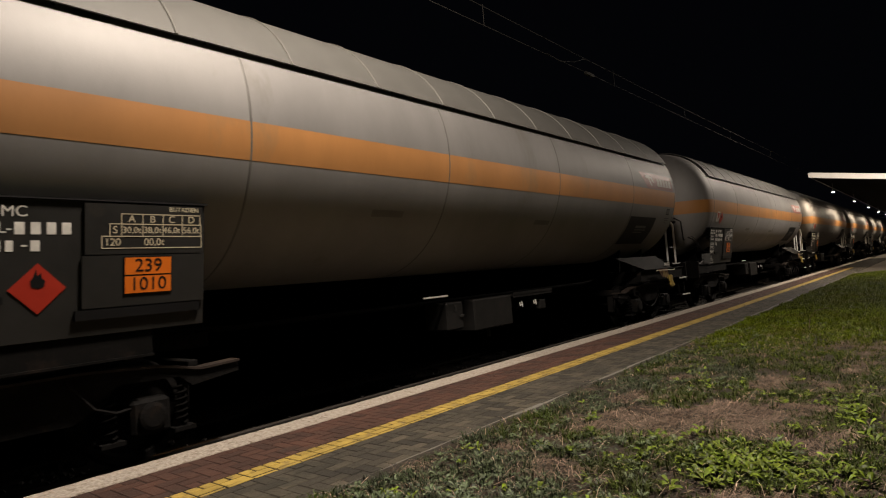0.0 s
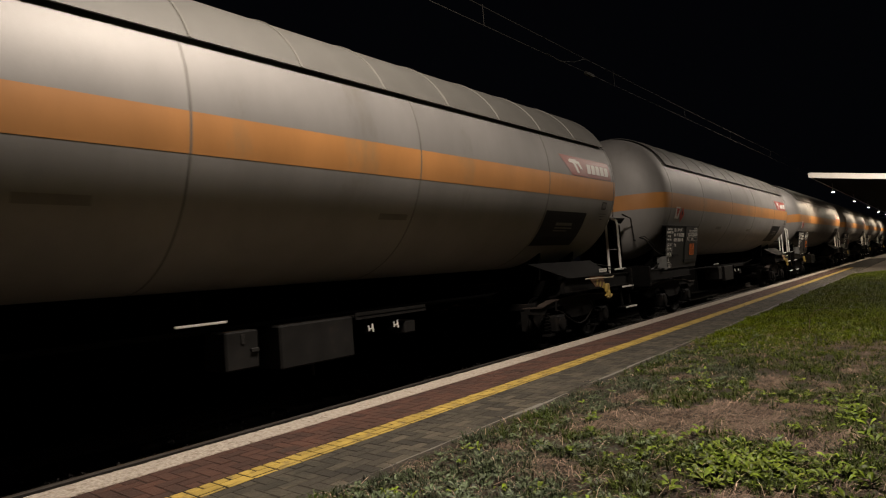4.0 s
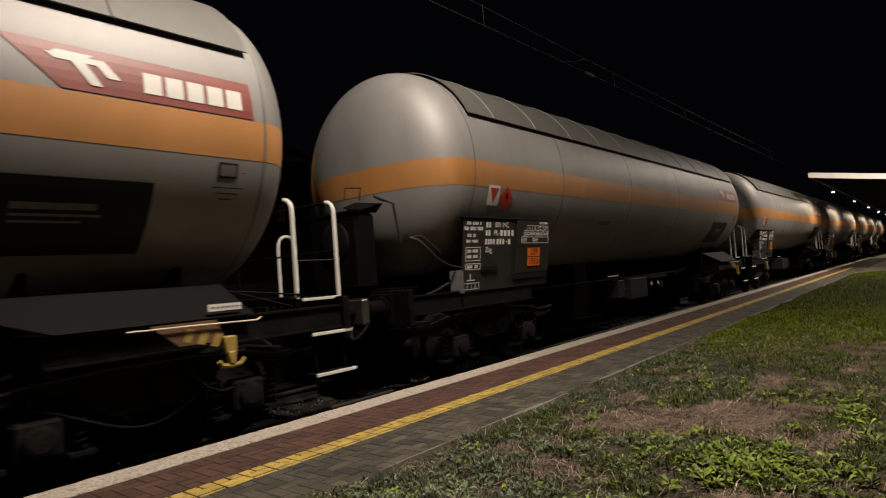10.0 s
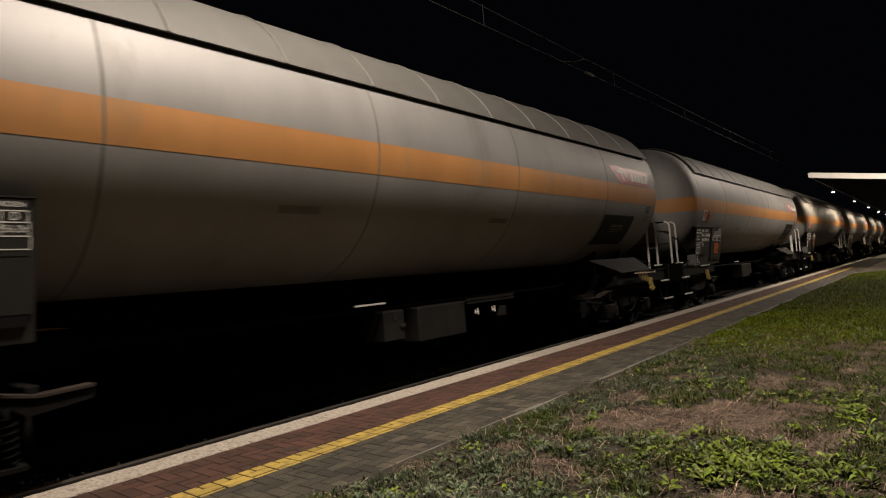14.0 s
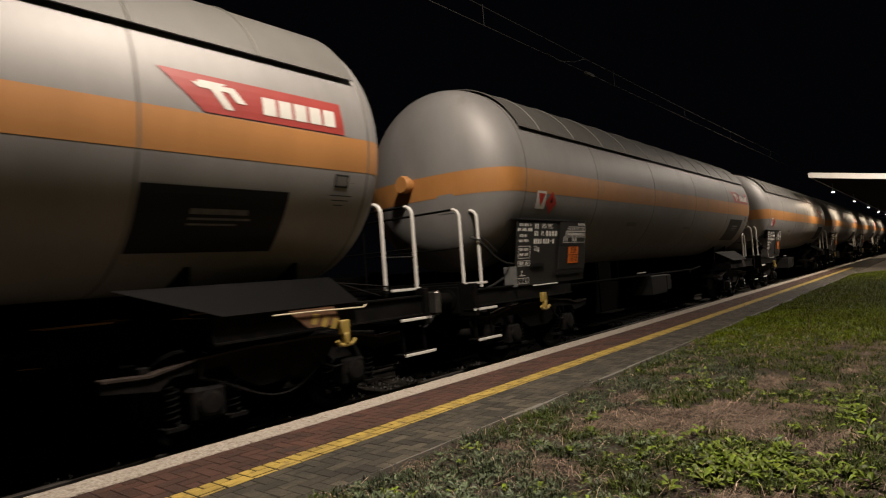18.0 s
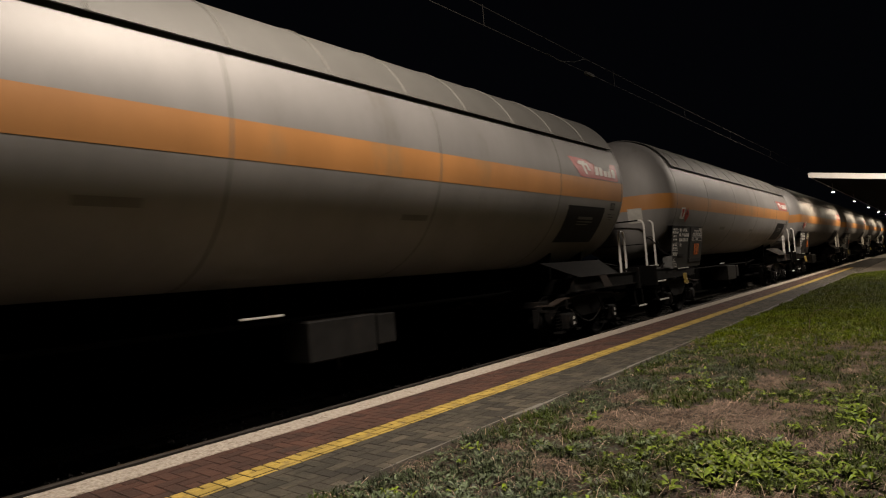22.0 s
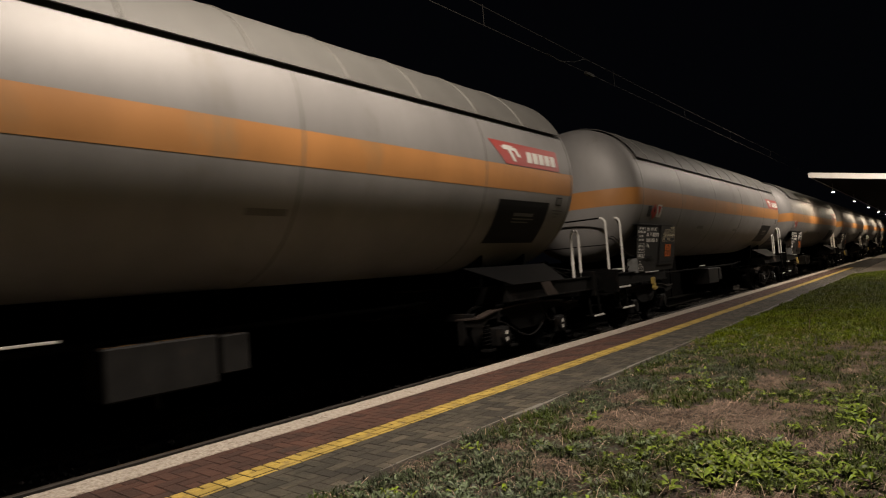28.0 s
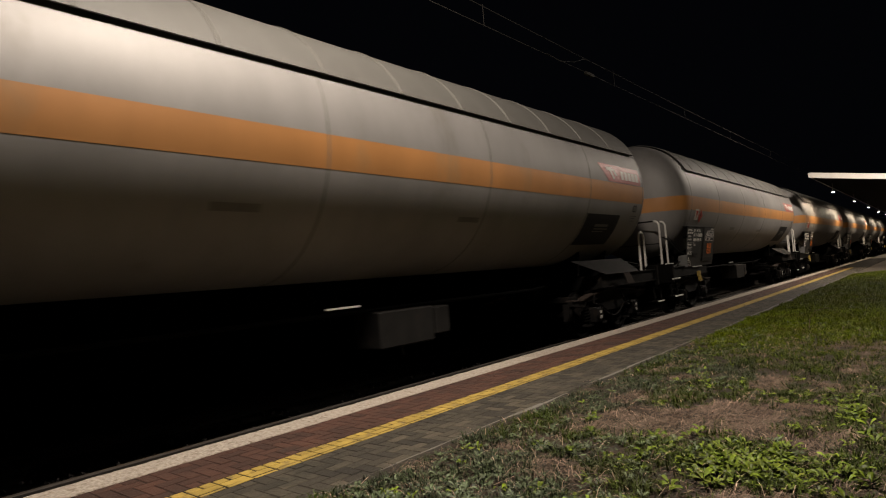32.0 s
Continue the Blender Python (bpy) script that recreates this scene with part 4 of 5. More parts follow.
    if i < 2:
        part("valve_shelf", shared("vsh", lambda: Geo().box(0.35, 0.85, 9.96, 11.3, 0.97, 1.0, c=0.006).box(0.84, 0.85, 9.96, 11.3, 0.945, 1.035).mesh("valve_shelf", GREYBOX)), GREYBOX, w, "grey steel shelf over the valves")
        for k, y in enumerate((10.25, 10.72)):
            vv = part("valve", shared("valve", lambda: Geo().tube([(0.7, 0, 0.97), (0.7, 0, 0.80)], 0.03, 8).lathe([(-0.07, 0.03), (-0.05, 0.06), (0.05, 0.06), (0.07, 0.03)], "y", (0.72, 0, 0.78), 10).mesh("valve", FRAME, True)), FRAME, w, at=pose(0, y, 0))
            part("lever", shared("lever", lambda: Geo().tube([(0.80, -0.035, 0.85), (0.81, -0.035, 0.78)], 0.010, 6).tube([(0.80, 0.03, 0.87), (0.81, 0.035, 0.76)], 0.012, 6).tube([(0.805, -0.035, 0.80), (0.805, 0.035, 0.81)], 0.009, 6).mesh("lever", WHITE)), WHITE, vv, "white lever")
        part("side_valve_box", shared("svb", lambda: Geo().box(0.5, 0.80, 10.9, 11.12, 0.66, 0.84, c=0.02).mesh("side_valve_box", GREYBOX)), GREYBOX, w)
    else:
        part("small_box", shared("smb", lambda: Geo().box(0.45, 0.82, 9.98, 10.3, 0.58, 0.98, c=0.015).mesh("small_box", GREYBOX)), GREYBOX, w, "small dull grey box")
    part("air_pipe", shared("pipe", lambda: Geo().tube([(0.45, 3.6, 1.1), (0.5, 4.8, 1.02), (0.5, 13.3, 1.02), (0.45, 14.5, 1.1)], 0.03, 8).mesh("air_pipe", FRAME, True)), FRAME, w)
    for y in (8.2, 8.7, 9.5, 10.3):
        part("box_hanger", shared("bh", lambda: Geo().box(0.02, 0.2, 0, 0.05, 0.95, 1.46).mesh("box_hanger", FRAME)), FRAME, w, at=pose(0, y, 0))


WAGONS = []
WAGON_LABELS = {0: "grey gas tank wagon with orange band and faded red panel", 1: "grey gas tank wagon with brake gear bracket at its end",
                2: "grey gas tank wagon with a torn red company panel", 3: "grey gas tank wagon with a white paper notice",
                4: "grey gas tank wagon with an extra dark plate"}
template = wagon_template()
for i in range(10):
    w = template if i == 0 else copy_thing(template, pose(0, 0, 0))
    WAGONS.append(w)
for i, w in enumerate(WAGONS):
    w.matrix_basis = pose(TRACK, FIRST + LEN * i, RAIL)
    fit_out(w, i)
    tagged(w, WAGON_LABELS.get(i, "grey gas tank wagon with orange band and bright red panel"), "tank wagon", "tank wagons of the train")

# ---- lamps of the station ----
def platform_lamp(x, y, h, power, arm, face=0):
    p = thing("platform_lamp", "tall grey steel platform lamp with a lit flat head", "street lamp", "lamps along the platform", at=pose(x, y, 0, 0, 0, face))
    part("pole", Geo().tube([(0, 0, -0.05), (0, 0, 0.4), (0, 0, h)], [0.075, 0.06, 0.045], 12), GALV, p, smooth=True)
    part("base_plate", Geo().box(-0.16, 0.16, -0.16, 0.16, 0.0, 0.05, c=0.008), GALV, p)
    part("arm", Geo().tube([(0, 0, h - 0.05), (-arm * 0.4, 0, h + 0.09), (-arm + 0.3, 0, h + 0.1)], 0.03, 8), GALV, p, smooth=True)
    hd = part("lamp_head", Geo().box(-arm - 0.77, -arm + 0.77, -0.26, 0.26, h + 0.06, h + 0.15, c=0.03), GALV, p)
    part("lamp_glass", Geo().box(-arm - 0.72, -arm + 0.72, -0.22, 0.22, h + 0.052, h + 0.062), LAMPGLASS, hd, "glowing lamp glass")
    la = bpy.data.lights.new("lamp_light", "AREA")
    la.shape, la.size, la.size_y, la.energy, la.color = "RECTANGLE", 1.4, 0.42, power, LAMP_COLOUR
    lo = new("lamp_light", la)
    lo.parent = p
    lo.matrix_basis = pose(-arm, 0, h + 0.045)
    return p


platform_lamp(1.2, 3.9, 8.9, LAMP_POWER, 3.0)
platform_lamp(1.5, 28.5, 8.5, LAMP_POWER * 1.1, 1.5)

# a gull-wing canopy over the far platform: its wings fall towards the middle
c = thing("platform_canopy", "gull-wing platform canopy with white fascia and warm lamps beneath", "canopy")
mid, zc, zl = 0.6, 3.90, 4.82
for sgn in (-1, 1):
    a, b = (-4.5, mid) if sgn < 0 else (5.7, mid)
    part("fascia", Geo().slab([(a, 33, zl - 0.25), (b, 33, zc - 0.25), (b, 33, zc), (a, 33, zl)], (0, 0.05, 0)), WHITE, c, "white painted end fascia")
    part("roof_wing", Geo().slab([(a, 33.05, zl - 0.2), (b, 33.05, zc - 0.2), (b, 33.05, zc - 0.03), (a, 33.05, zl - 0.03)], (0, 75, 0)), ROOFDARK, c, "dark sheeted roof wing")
    part("edge_trim", Geo().slab([(a, 33.05, zl - 0.22), (a + 0.04, 33.05, zl - 0.22), (a + 0.04, 33.05, zl - 0.01), (a, 33.05, zl - 0.01)], (0, 75, 0)), GALV, c)
post = Geo().box(-0.09, 0.09, -0.09, 0.09, 0.004, zc - 0.2, c=0.01).mesh("post", GALV)
for k in range(9):
    part("post", post, GALV, c, at=pose(mid, 36 + 8 * k, 0))
for y in (36.8, 46.9, 57, 67, 77, 87):
    l = part("canopy_lamp", Geo().box(-4.06, -3.94, y - 0.3, y + 0.3, 4.03, 4.10, c=0.01).tube([(-4.0, y, 4.10), (-4.0, y, 4.5)], 0.02, 6), GALV, c)
    part("lamp_glass", Geo().box(-4.05, -3.95, y - 0.26, y + 0.26, 4.022, 4.032), LAMPGLASS, l, "glowing lamp glass")
    la = bpy.data.lights.new("canopy_light", "AREA")
    la.shape, la.size, la.size_y, la.energy, la.color = "RECTANGLE", 0.1, 0.52, CANOPY_POWER, (1.0, 0.80, 0.58)
    lo = new("canopy_light", la)
    lo.parent = c
    lo.matrix_basis = pose(-4.0, y, 4.015)

# ---- beyond the track ----
# an added wall, unseen itself, blocks the lamp-lit ground and pole legs behind
bw = thing("boundary_wall", "added low near-black wall that hides the lit ground behind the track", "wall", kind="structure")
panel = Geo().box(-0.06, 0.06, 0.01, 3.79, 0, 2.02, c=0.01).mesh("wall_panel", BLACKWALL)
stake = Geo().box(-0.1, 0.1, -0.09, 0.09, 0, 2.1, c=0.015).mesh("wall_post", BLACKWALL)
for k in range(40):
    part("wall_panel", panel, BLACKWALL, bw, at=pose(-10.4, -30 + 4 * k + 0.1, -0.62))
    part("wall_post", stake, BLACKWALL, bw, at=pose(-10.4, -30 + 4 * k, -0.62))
s = thing("street_lamp", "lit orange sodium street lamp on a two-legged concrete pole", "street lamp", at=pose(-30, 12.36, -0.62))
part("leg", Geo().tube([(0.05, -0.75, 0), (0.02, -0.12, 8.6)], [0.12, 0.07], 10), OLDCONCRETE, s, smooth=True)
part("leg", Geo().tube([(0.05, 0.75, 0), (0.02, 0.0, 8.6)], [0.12, 0.07], 10), OLDCONCRETE, s, smooth=True)
part("arm", Geo().tube([(0, -0.05, 8.5), (0.3, 0, 9.0), (0.8, 0.05, 9.15)], 0.04, 8), GALV, s, smooth=True)
part("lamp_head", Geo().lathe([(0.0, 0.02), (0.05, 0.14), (0.3, 0.17), (0.55, 0.12), (0.62, 0.02)], "x", (0.7, 0.05, 9.18), 14), GALV, s, smooth=True)
part("lamp_bulb", Geo().lathe([(0.0, 0.01), (0.04, 0.1), (0.2, 0.14), (0.36, 0.1), (0.4, 0.01)], "x", (0.82, 0.05, 9.09), 14), SODIUM, s, "glowing orange lamp", smooth=True)
la = bpy.data.lights.new("sodium_light", "POINT")
la.energy, la.color, la.shadow_soft_size = SODIUM_POWER, (1.0, 0.42, 0.10), 0.15
lo = new("sodium_light", la)
lo.parent = s
lo.matrix_basis = pose(1.02, 0.05, 8.85)

h = thing("town_house", "tall red brick town house with white-framed windows", "house", at=pose(-43, 0, -0.62))
wall = Geo()
ya, yb, ztop = 16.5, 34.0, 13.2
rows = [(7.6, 8.9), (10.98, 12.28)]
cols = [18.64 + 1.98 * i for i in range(7)]
zs = [0] + [z for r in rows for z in r] + [ztop]
yy = [ya] + [y for c0 in cols for y in (c0, c0 + 0.70)] + [yb]
for i in range(len(zs) - 1):
    if i % 2 == 0:
        wall.box(-0.4, 0, ya, yb, zs[i], zs[i + 1])
    else:
        for j in range(0, len(yy) - 1, 2):
            wall.box(-0.4, 0, yy[j], yy[j + 1], zs[i], zs[i + 1])
part("front_wall", wall, FARBRICK, h)
part("gable_wall", Geo().box(-10, -0.4, ya, ya + 0.4, 0, ztop).box(-10, -0.4, yb - 0.4, yb, 0, ztop).box(-10.4, -10, ya, yb, 0, ztop), FARBRICK, h)
part("window_awning", Geo().slab([(0.002, 22.62, 10.86), (0.30, 22.62, 10.40), (0.30, 22.62, 10.18), (0.28, 22.62, 10.18), (0.28, 22.62, 10.39), (0.002, 22.62, 10.82)], (0, 0.55, 0)), BLIND, h, "small red awning under a window")
part("roof", Geo().slab([(0.4, ya - 0.3, ztop), (-10.8, ya - 0.3, ztop), (-5.2, ya - 0.3, ztop + 3.2)], (0, yb - ya + 0.6, 0)), ROOFDARK, h)
part("cornice", Geo().box(0.003, 0.22, ya, yb, ztop - 0.35, ztop - 0.02), FARWALL, h)
wf = Geo().box(-0.06, 0, 0, 0.07, 0, 1.6).box(-0.06, 0, 0.88, 0.95, 0, 1.6).box(-0.06, 0, 0.07, 0.88, 0, 0.07).box(-0.06, 0, 0.07, 0.88, 1.53, 1.6).box(-0.06, 0, 0.44, 0.51, 0.07, 1.53).box(-0.055, -0.005, 0.07, 0.44, 1.0, 1.07).box(-0.055, -0.005, 0.51, 0.88, 1.0, 1.07).mesh("window", WHITE)
pane = Geo().box(-0.035, -0.03, 0.07, 0.88, 0.07, 1.53).mesh("pane", BLACKPAINT)
for r0, r1 in rows:
    for c0 in cols:
        k = part("window", wf, WHITE, h, "white wooden window frame", at=pose(-0.08, c0, r0) @ Matrix.Diagonal((1, 0.70 / 0.95, (r1 - r0) / 1.6, 1)))
        part("pane", pane, BLACKPAINT, k)

o = thing("overhead_line", "thin bronze overhead wires hung above the track", "overhead line", at=pose(TRACK, 0, 0))
span = [(-14 + 4 * i) for i in range(42)]
for y in (-14, 150):
    part("mast", Geo().tube([(-3.0, y, -0.62), (-3.0, y, 7.6)], [0.16, 0.12], 12), CONCRETE, o, "grey concrete mast", smooth=True)
    part("cantilever", Geo().tube([(-3.0, y, 7.0), (0, y, 6.62)], 0.03, 8).tube([(-3.0, y, 6.0), (0, y, 6.60)], 0.025, 8).tube([(-2.2, y, 6.2), (0.2, y, 6.16)], 0.02, 8), GALV, o)
part("carrier_wire", Geo().tube([(0, y, 6.62 + 0.07 * math.cos((y - 18) / 60 * 2 * math.pi + math.pi)) for y in span], 0.008, 6), WIRE, o)
part("contact_wire", Geo().tube([(0.25 * math.sin(y / 55), y, 6.15) for y in span], 0.007, 6), WIRE, o)
drop = Geo().tube([(0, 0, 6.15), (0, 0, 6.6)], 0.006, 5).mesh("dropper", WIRE)
for y in (4, 9.8, 16, 22, 28, 36, 44):
    part("dropper", drop, WIRE, o, at=pose(0.12 * math.sin(y / 55), y, 0))
part("jumper_wire", Geo().tube([(0.08, 12.2, 6.16), (0.06, 12.8, 6.13), (0.03, 13.6, 6.30), (0, 14.3, 6.54)], 0.007, 6), WIRE, o)
part("wire_clamp", Geo().lathe([(-0.25, 0.02), (-0.2, 0.05), (0.2, 0.05), (0.25, 0.02)], "y", (0.05, 14.4, 6.15), 8), WIRE, o)

# ---- grass and weeds on the verge ----
rng = np.random.default_rng(7)
# bare, straw-covered patches: centre x, y, half width, half length, strength
BARE = ((-1.28, 4.85, 0.42, 0.40, 1.0), (-1.80, 4.45, 0.36, 0.28, 0.75), (-0.62, 4.40, 0.22, 0.20, 0.8), (-0.95, 7.10, 0.45, 0.40, 0.38), (-1.15, 6.15, 0.30, 0.25, 0.5),
        (-2.08, 6.24, 0.16, 0.14, 0.6), (-1.95, 3.15, 0.26, 0.16, 0.6), (-0.60, 8.60, 0.5, 0.5, 0.5), (-2.30, 5.2, 0.14, 0.16, 0.4), (-0.75, 3.25, 0.16, 0.12, 0.6))


def tufts(name, mat, x, y, length, width, lean, label, category, z_lift=0.0, rise=1.0, ang=None):
    """Single blades, each a narrow bent strip of its own."""
    n = len(x)
    z = np.array([verge_height(a, b) for a, b in zip(x, y)]) - 0.006 + z_lift
    ang = rng.uniform(0, 2 * np.pi, n) if ang is None else ang
    turn = ang + np.pi / 2 + rng.normal(0, 0.4, n)
    base = np.stack([x, y, z], 1)
    side = np.stack([np.cos(turn), np.sin(turn), np.zeros(n)], 1) * (width / 2)[:, None]
    out = np.stack([np.cos(ang), np.sin(ang), np.zeros(n)], 1)
    up = np.array([0, 0, 1.0])
    midp = base + out * (length * np.sin(lean) * 0.35)[:, None] + up * (length * np.cos(lean * 0.5) * 0.55 * rise)[:, None]
    tip = base + out * (length * np.sin(lean) * 0.95)[:, None] + up * (length * np.cos(lean) * 0.9 * rise)[:, None]
    v = np.stack([base - side, base + side, midp + side * 0.8, midp - side * 0.8, tip], 1).reshape(-1, 3)
    k = np.arange(n) * 5
    faces = [(a, a + 1, a + 2, a + 3) for a in k.tolist()] + [(a + 3, a + 2, a + 4) for a in k.tolist()]
    me = bpy.data.meshes.new(name)
    me.from_pydata(v.tolist(), [], faces)
    me.materials.append(mat)
    return tagged(new(name, me), label, category, kind="stuff")


def dryness(x, y):
    d = 0.45 * noise.noise(Vector((x * 1.1, y * 0.8, 21))) + 0.75 * noise.noise(Vector((x * 3.3, y * 3.3, 5))) + 0.3 * noise.noise(Vector((x * 9, y * 9, 15))) - 0.26
    for px, py, rx, ry, k in BARE:
        d += 1.15 * k * math.exp(-((x - px) / (rx * 1.25)) ** 2 - ((y - py) / (ry * 1.25)) ** 2)
    return d


def scatter(n, y0, y1):
    """Points on the verge, thinning out with distance."""
    y = y0 + (y1 - y0) * rng.random(n) ** 1.3
    x = (GREY_IN + 0.06) + (3.2) * rng.random(n)
    edge = (GREY_IN + 0.10) + np.array([0.10 + 0.14 * noise.noise(Vector((1, b * 1.7, 2))) + 0.05 * noise.noise(Vector((1, b * 9, 2))) for b in y])
    keep = (x > edge - 0.06 * rng.random(n)) & (x < -0.03 * y + 0.15)
    return x[keep], y[keep]


def clumps(n, y0, y1, blades, spread):
    """Blades gathered in clumps: their places, the way each leans out, and the clump's height, dryness and hue."""
    cx, cy = scatter(n, y0, y1)
    grow = np.array([0.5 * noise.noise(Vector((a * 3.1, b * 3.1, 60))) + 0.5 * noise.noise(Vector((a * 8, b * 8, 31))) for a, b in zip(cx, cy)])
    dry = np.array([dryness(a, b) for a, b in zip(cx, cy)])
    hue = np.array([noise.noise(Vector((a * 0.9, b * 0.9, 77))) - 0.45 * (a + 1.75) - 0.10 * (b - 4.5) for a, b in zip(cx, cy)]) + rng.normal(0, 0.16, len(cx))
    size = np.clip(0.85 + 1.5 * grow + rng.normal(0, 0.25, len(cx)), 0.25, 2.2)
    keep = rng.random(len(cx)) < np.clip(0.75 + 1.6 * grow - 1.3 * np.maximum(0, dry), 0.14, 1)
    cx, cy, size, dry, hue = cx[keep], cy[keep], size[keep], dry[keep], hue[keep]
    idx = np.repeat(np.arange(len(cx)), rng.integers(blades[0], blades[1], len(cx)))
    ang, far = rng.uniform(0, 2 * np.pi, len(idx)), np.abs(rng.normal(0, spread, len(idx))) * np.sqrt(size[idx])
    return cx[idx] + np.cos(ang) * far, cy[idx] + np.sin(ang) * far, ang + rng.normal(0, 0.5, len(idx)), size[idx], dry[idx] + rng.normal(0, 0.12, len(idx)), hue[idx]


gx, gy, ga, tall, dry, hue = clumps(19000, 2.2, 13.5, (7, 16), 0.026)
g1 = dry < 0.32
# past about 8.6 m blades change to the colour with lamp light in it
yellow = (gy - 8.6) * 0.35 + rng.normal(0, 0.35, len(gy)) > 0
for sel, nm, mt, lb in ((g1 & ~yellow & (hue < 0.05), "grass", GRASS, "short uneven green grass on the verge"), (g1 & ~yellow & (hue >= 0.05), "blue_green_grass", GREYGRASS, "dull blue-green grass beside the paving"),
                        (g1 & yellow, "yellow_green_grass", FARGRASS, "yellow-green grass with the lamp light put into its colour")):
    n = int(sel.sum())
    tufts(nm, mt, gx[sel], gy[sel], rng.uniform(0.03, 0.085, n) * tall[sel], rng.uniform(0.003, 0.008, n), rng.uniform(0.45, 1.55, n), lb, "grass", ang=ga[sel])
sx_, sy_ = scatter(2200, 2.2, 11)
n = len(sx_)
tufts("dry_straws", DRYGRASS, sx_, sy_, rng.uniform(0.06, 0.22, n), rng.uniform(0.002, 0.0045, n), rng.uniform(1.1, 1.6, n), "pale dry straws lying across the grass", "dry grass", 0.03, 0.4)
# flattened straw fills the bare patches
dx, dy = scatter(120000, 2.2, 11)
straw = np.array([dryness(a, b) for a, b in zip(dx, dy)]) + rng.normal(0, 0.16, len(dx)) > 0.16
dx, dy = dx[straw], dy[straw]
n = len(dx)
lie = np.array([3.0 * noise.noise(Vector((a * 5, b * 5, 90))) for a, b in zip(dx, dy)]) + rng.normal(0, 0.7, n)
tufts("dry_grass", DRYGRASS, dx, dy, rng.uniform(0.05, 0.22, n), rng.uniform(0.002, 0.005, n), rng.uniform(1.0, 1.6, n), "flattened dry straw-coloured grass in bare patches", "dry grass", rise=0.4, ang=lie)
lx_, ly_ = scatter(52000, 2.2, 9.5)
n = len(lx_)
tufts("leaf_litter", LITTER, lx_, ly_, rng.uniform(0.012, 0.055, n), rng.uniform(0.003, 0.011, n), rng.uniform(1.2, 1.6, n), "brown dead bits and crumbs on the bare soil", "litter", 0.008, 0.3)
bx, by = np.concatenate((rng.uniform(GREY_IN + 0.12, 9, 60000), rng.uniform(GREY_IN + 0.06, 4, 190000))), np.concatenate((rng.uniform(-8, 16, 60000), rng.uniform(-4, 12, 190000)))
rest = (by < 2.3) | (bx > -0.03 * by + 0.1)
bx, by = bx[rest], by[rest]
n = len(bx)
tufts("rough_grass", GRASS, bx, by, rng.uniform(0.05, 0.12, n), rng.uniform(0.007, 0.017, n), rng.uniform(0.4, 1.5, n), "rough green grass over the rest of the verge", "grass")
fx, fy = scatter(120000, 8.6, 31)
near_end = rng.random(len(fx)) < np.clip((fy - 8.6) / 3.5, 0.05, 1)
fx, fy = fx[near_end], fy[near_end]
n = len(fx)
tufts("far_grass", FARGRASS, fx, fy, rng.uniform(0.035, 0.11, n), rng.uniform(0.006, 0.014, n), rng.uniform(0.5, 1.5, n), "green grass farther along the verge, lamp light put into its colour", "grass")


def leaves(name, mat, centres, label, wide=(0.10, 0.22), count=(5, 8)):
    """Broad-leaved weeds: rosettes of bent, folded leaves that widen past their middle."""
    v, f = [], []
    for x, y, r in centres:
        z = verge_height(x, y)
        lift = random.uniform(0, 0.03)
        for k in range(random.randint(*count)):
            a = random.uniform(0, 6.28)
            l, wd, rise = r * random.uniform(0.6, 1.3), r * random.uniform(*wide), random.uniform(0.1, 1.0)
            o, s = Vector((math.cos(a), math.sin(a), 0)), Vector((-math.sin(a), math.cos(a), 0))
            roll = Vector((0, 0, random.uniform(-0.4, 0.4)))
            b = Vector((x, y, z + 0.01 + lift)) + o * 0.008
            q = len(v)
            for t, wdt, h in ((0, 0.12, 0), (0.25, 0.62, 0.32), (0.5, 1.0, 0.55), (0.78, 0.78, 0.62), (1.0, 0.05, 0.42)):
                c0 = b + o * (l * t) + Vector((0, 0, l * rise * h))
                v += [c0 - (s + roll) * wd * wdt, c0 - Vector((0, 0, wd * 0.3 * wdt)), c0 + (s + roll) * wd * wdt]
            for i in range(4):
                for j in range(2):
                    f.append((q + i * 3 + j, q + i * 3 + j + 1, q + i * 3 + j + 4, q + i * 3 + j + 3))
    me = bpy.data.meshes.new(name)
    me.from_pydata([tuple(p) for p in v], [], f)
    me.materials.append(mat)
    return tagged(new(name, me), label, "weeds", kind="stuff")


random.seed(11)
near, spread, grey_weeds = [], [], []
for k in range(330):
    x, y = (random.gauss(-0.93, 0.17), random.gauss(3.72, 0.18)) if k < 190 else (random.gauss(-0.78, 0.12), random.gauss(5.4, 0.17)) if k < 212 else (random.gauss(-0.5, 0.1), random.gauss(5.15, 0.12)) if k < 232 else (random.gauss(-1.1, 0.7), random.gauss(3.7, 0.6))
    if x < -0.12 * y + 0.15 and dryness(x, y) < 0.35:
        near.append((x, y, random.uniform(0.03, 0.07)))
for k in range(1700):
    y = 2.3 + 9 * random.random() ** 1.4
    x = random.uniform(GREY_IN + 0.25, -0.1)
    if noise.noise(Vector((x * 1.1, y * 1.1, 40))) > 0.02 and dryness(x, y) < 0.1:
        (spread if random.random() < 0.35 + 0.35 * (x + 2) else grey_weeds).append((x, y, random.uniform(0.02, 0.055)))
for k in range(300):
    x, y = random.gauss(-2.1, 0.4), 2.4 + abs(random.gauss(0, 1.1))
    if x > GREY_IN + 0.25 and dryness(x, y) < 0.15:
        grey_weeds.append((x, y, random.uniform(0.02, 0.05)))
leaves("weeds", LEAF, near, "bright green broad-leaved weeds in a thick patch", (0.12, 0.25))
leaves("small_weeds", LEAF, spread, "small green weeds scattered in the grass")
leaves("grey_weeds", GREYLEAF, grey_weeds, "small grey-green weeds among the grass", (0.09, 0.18), (6, 11))

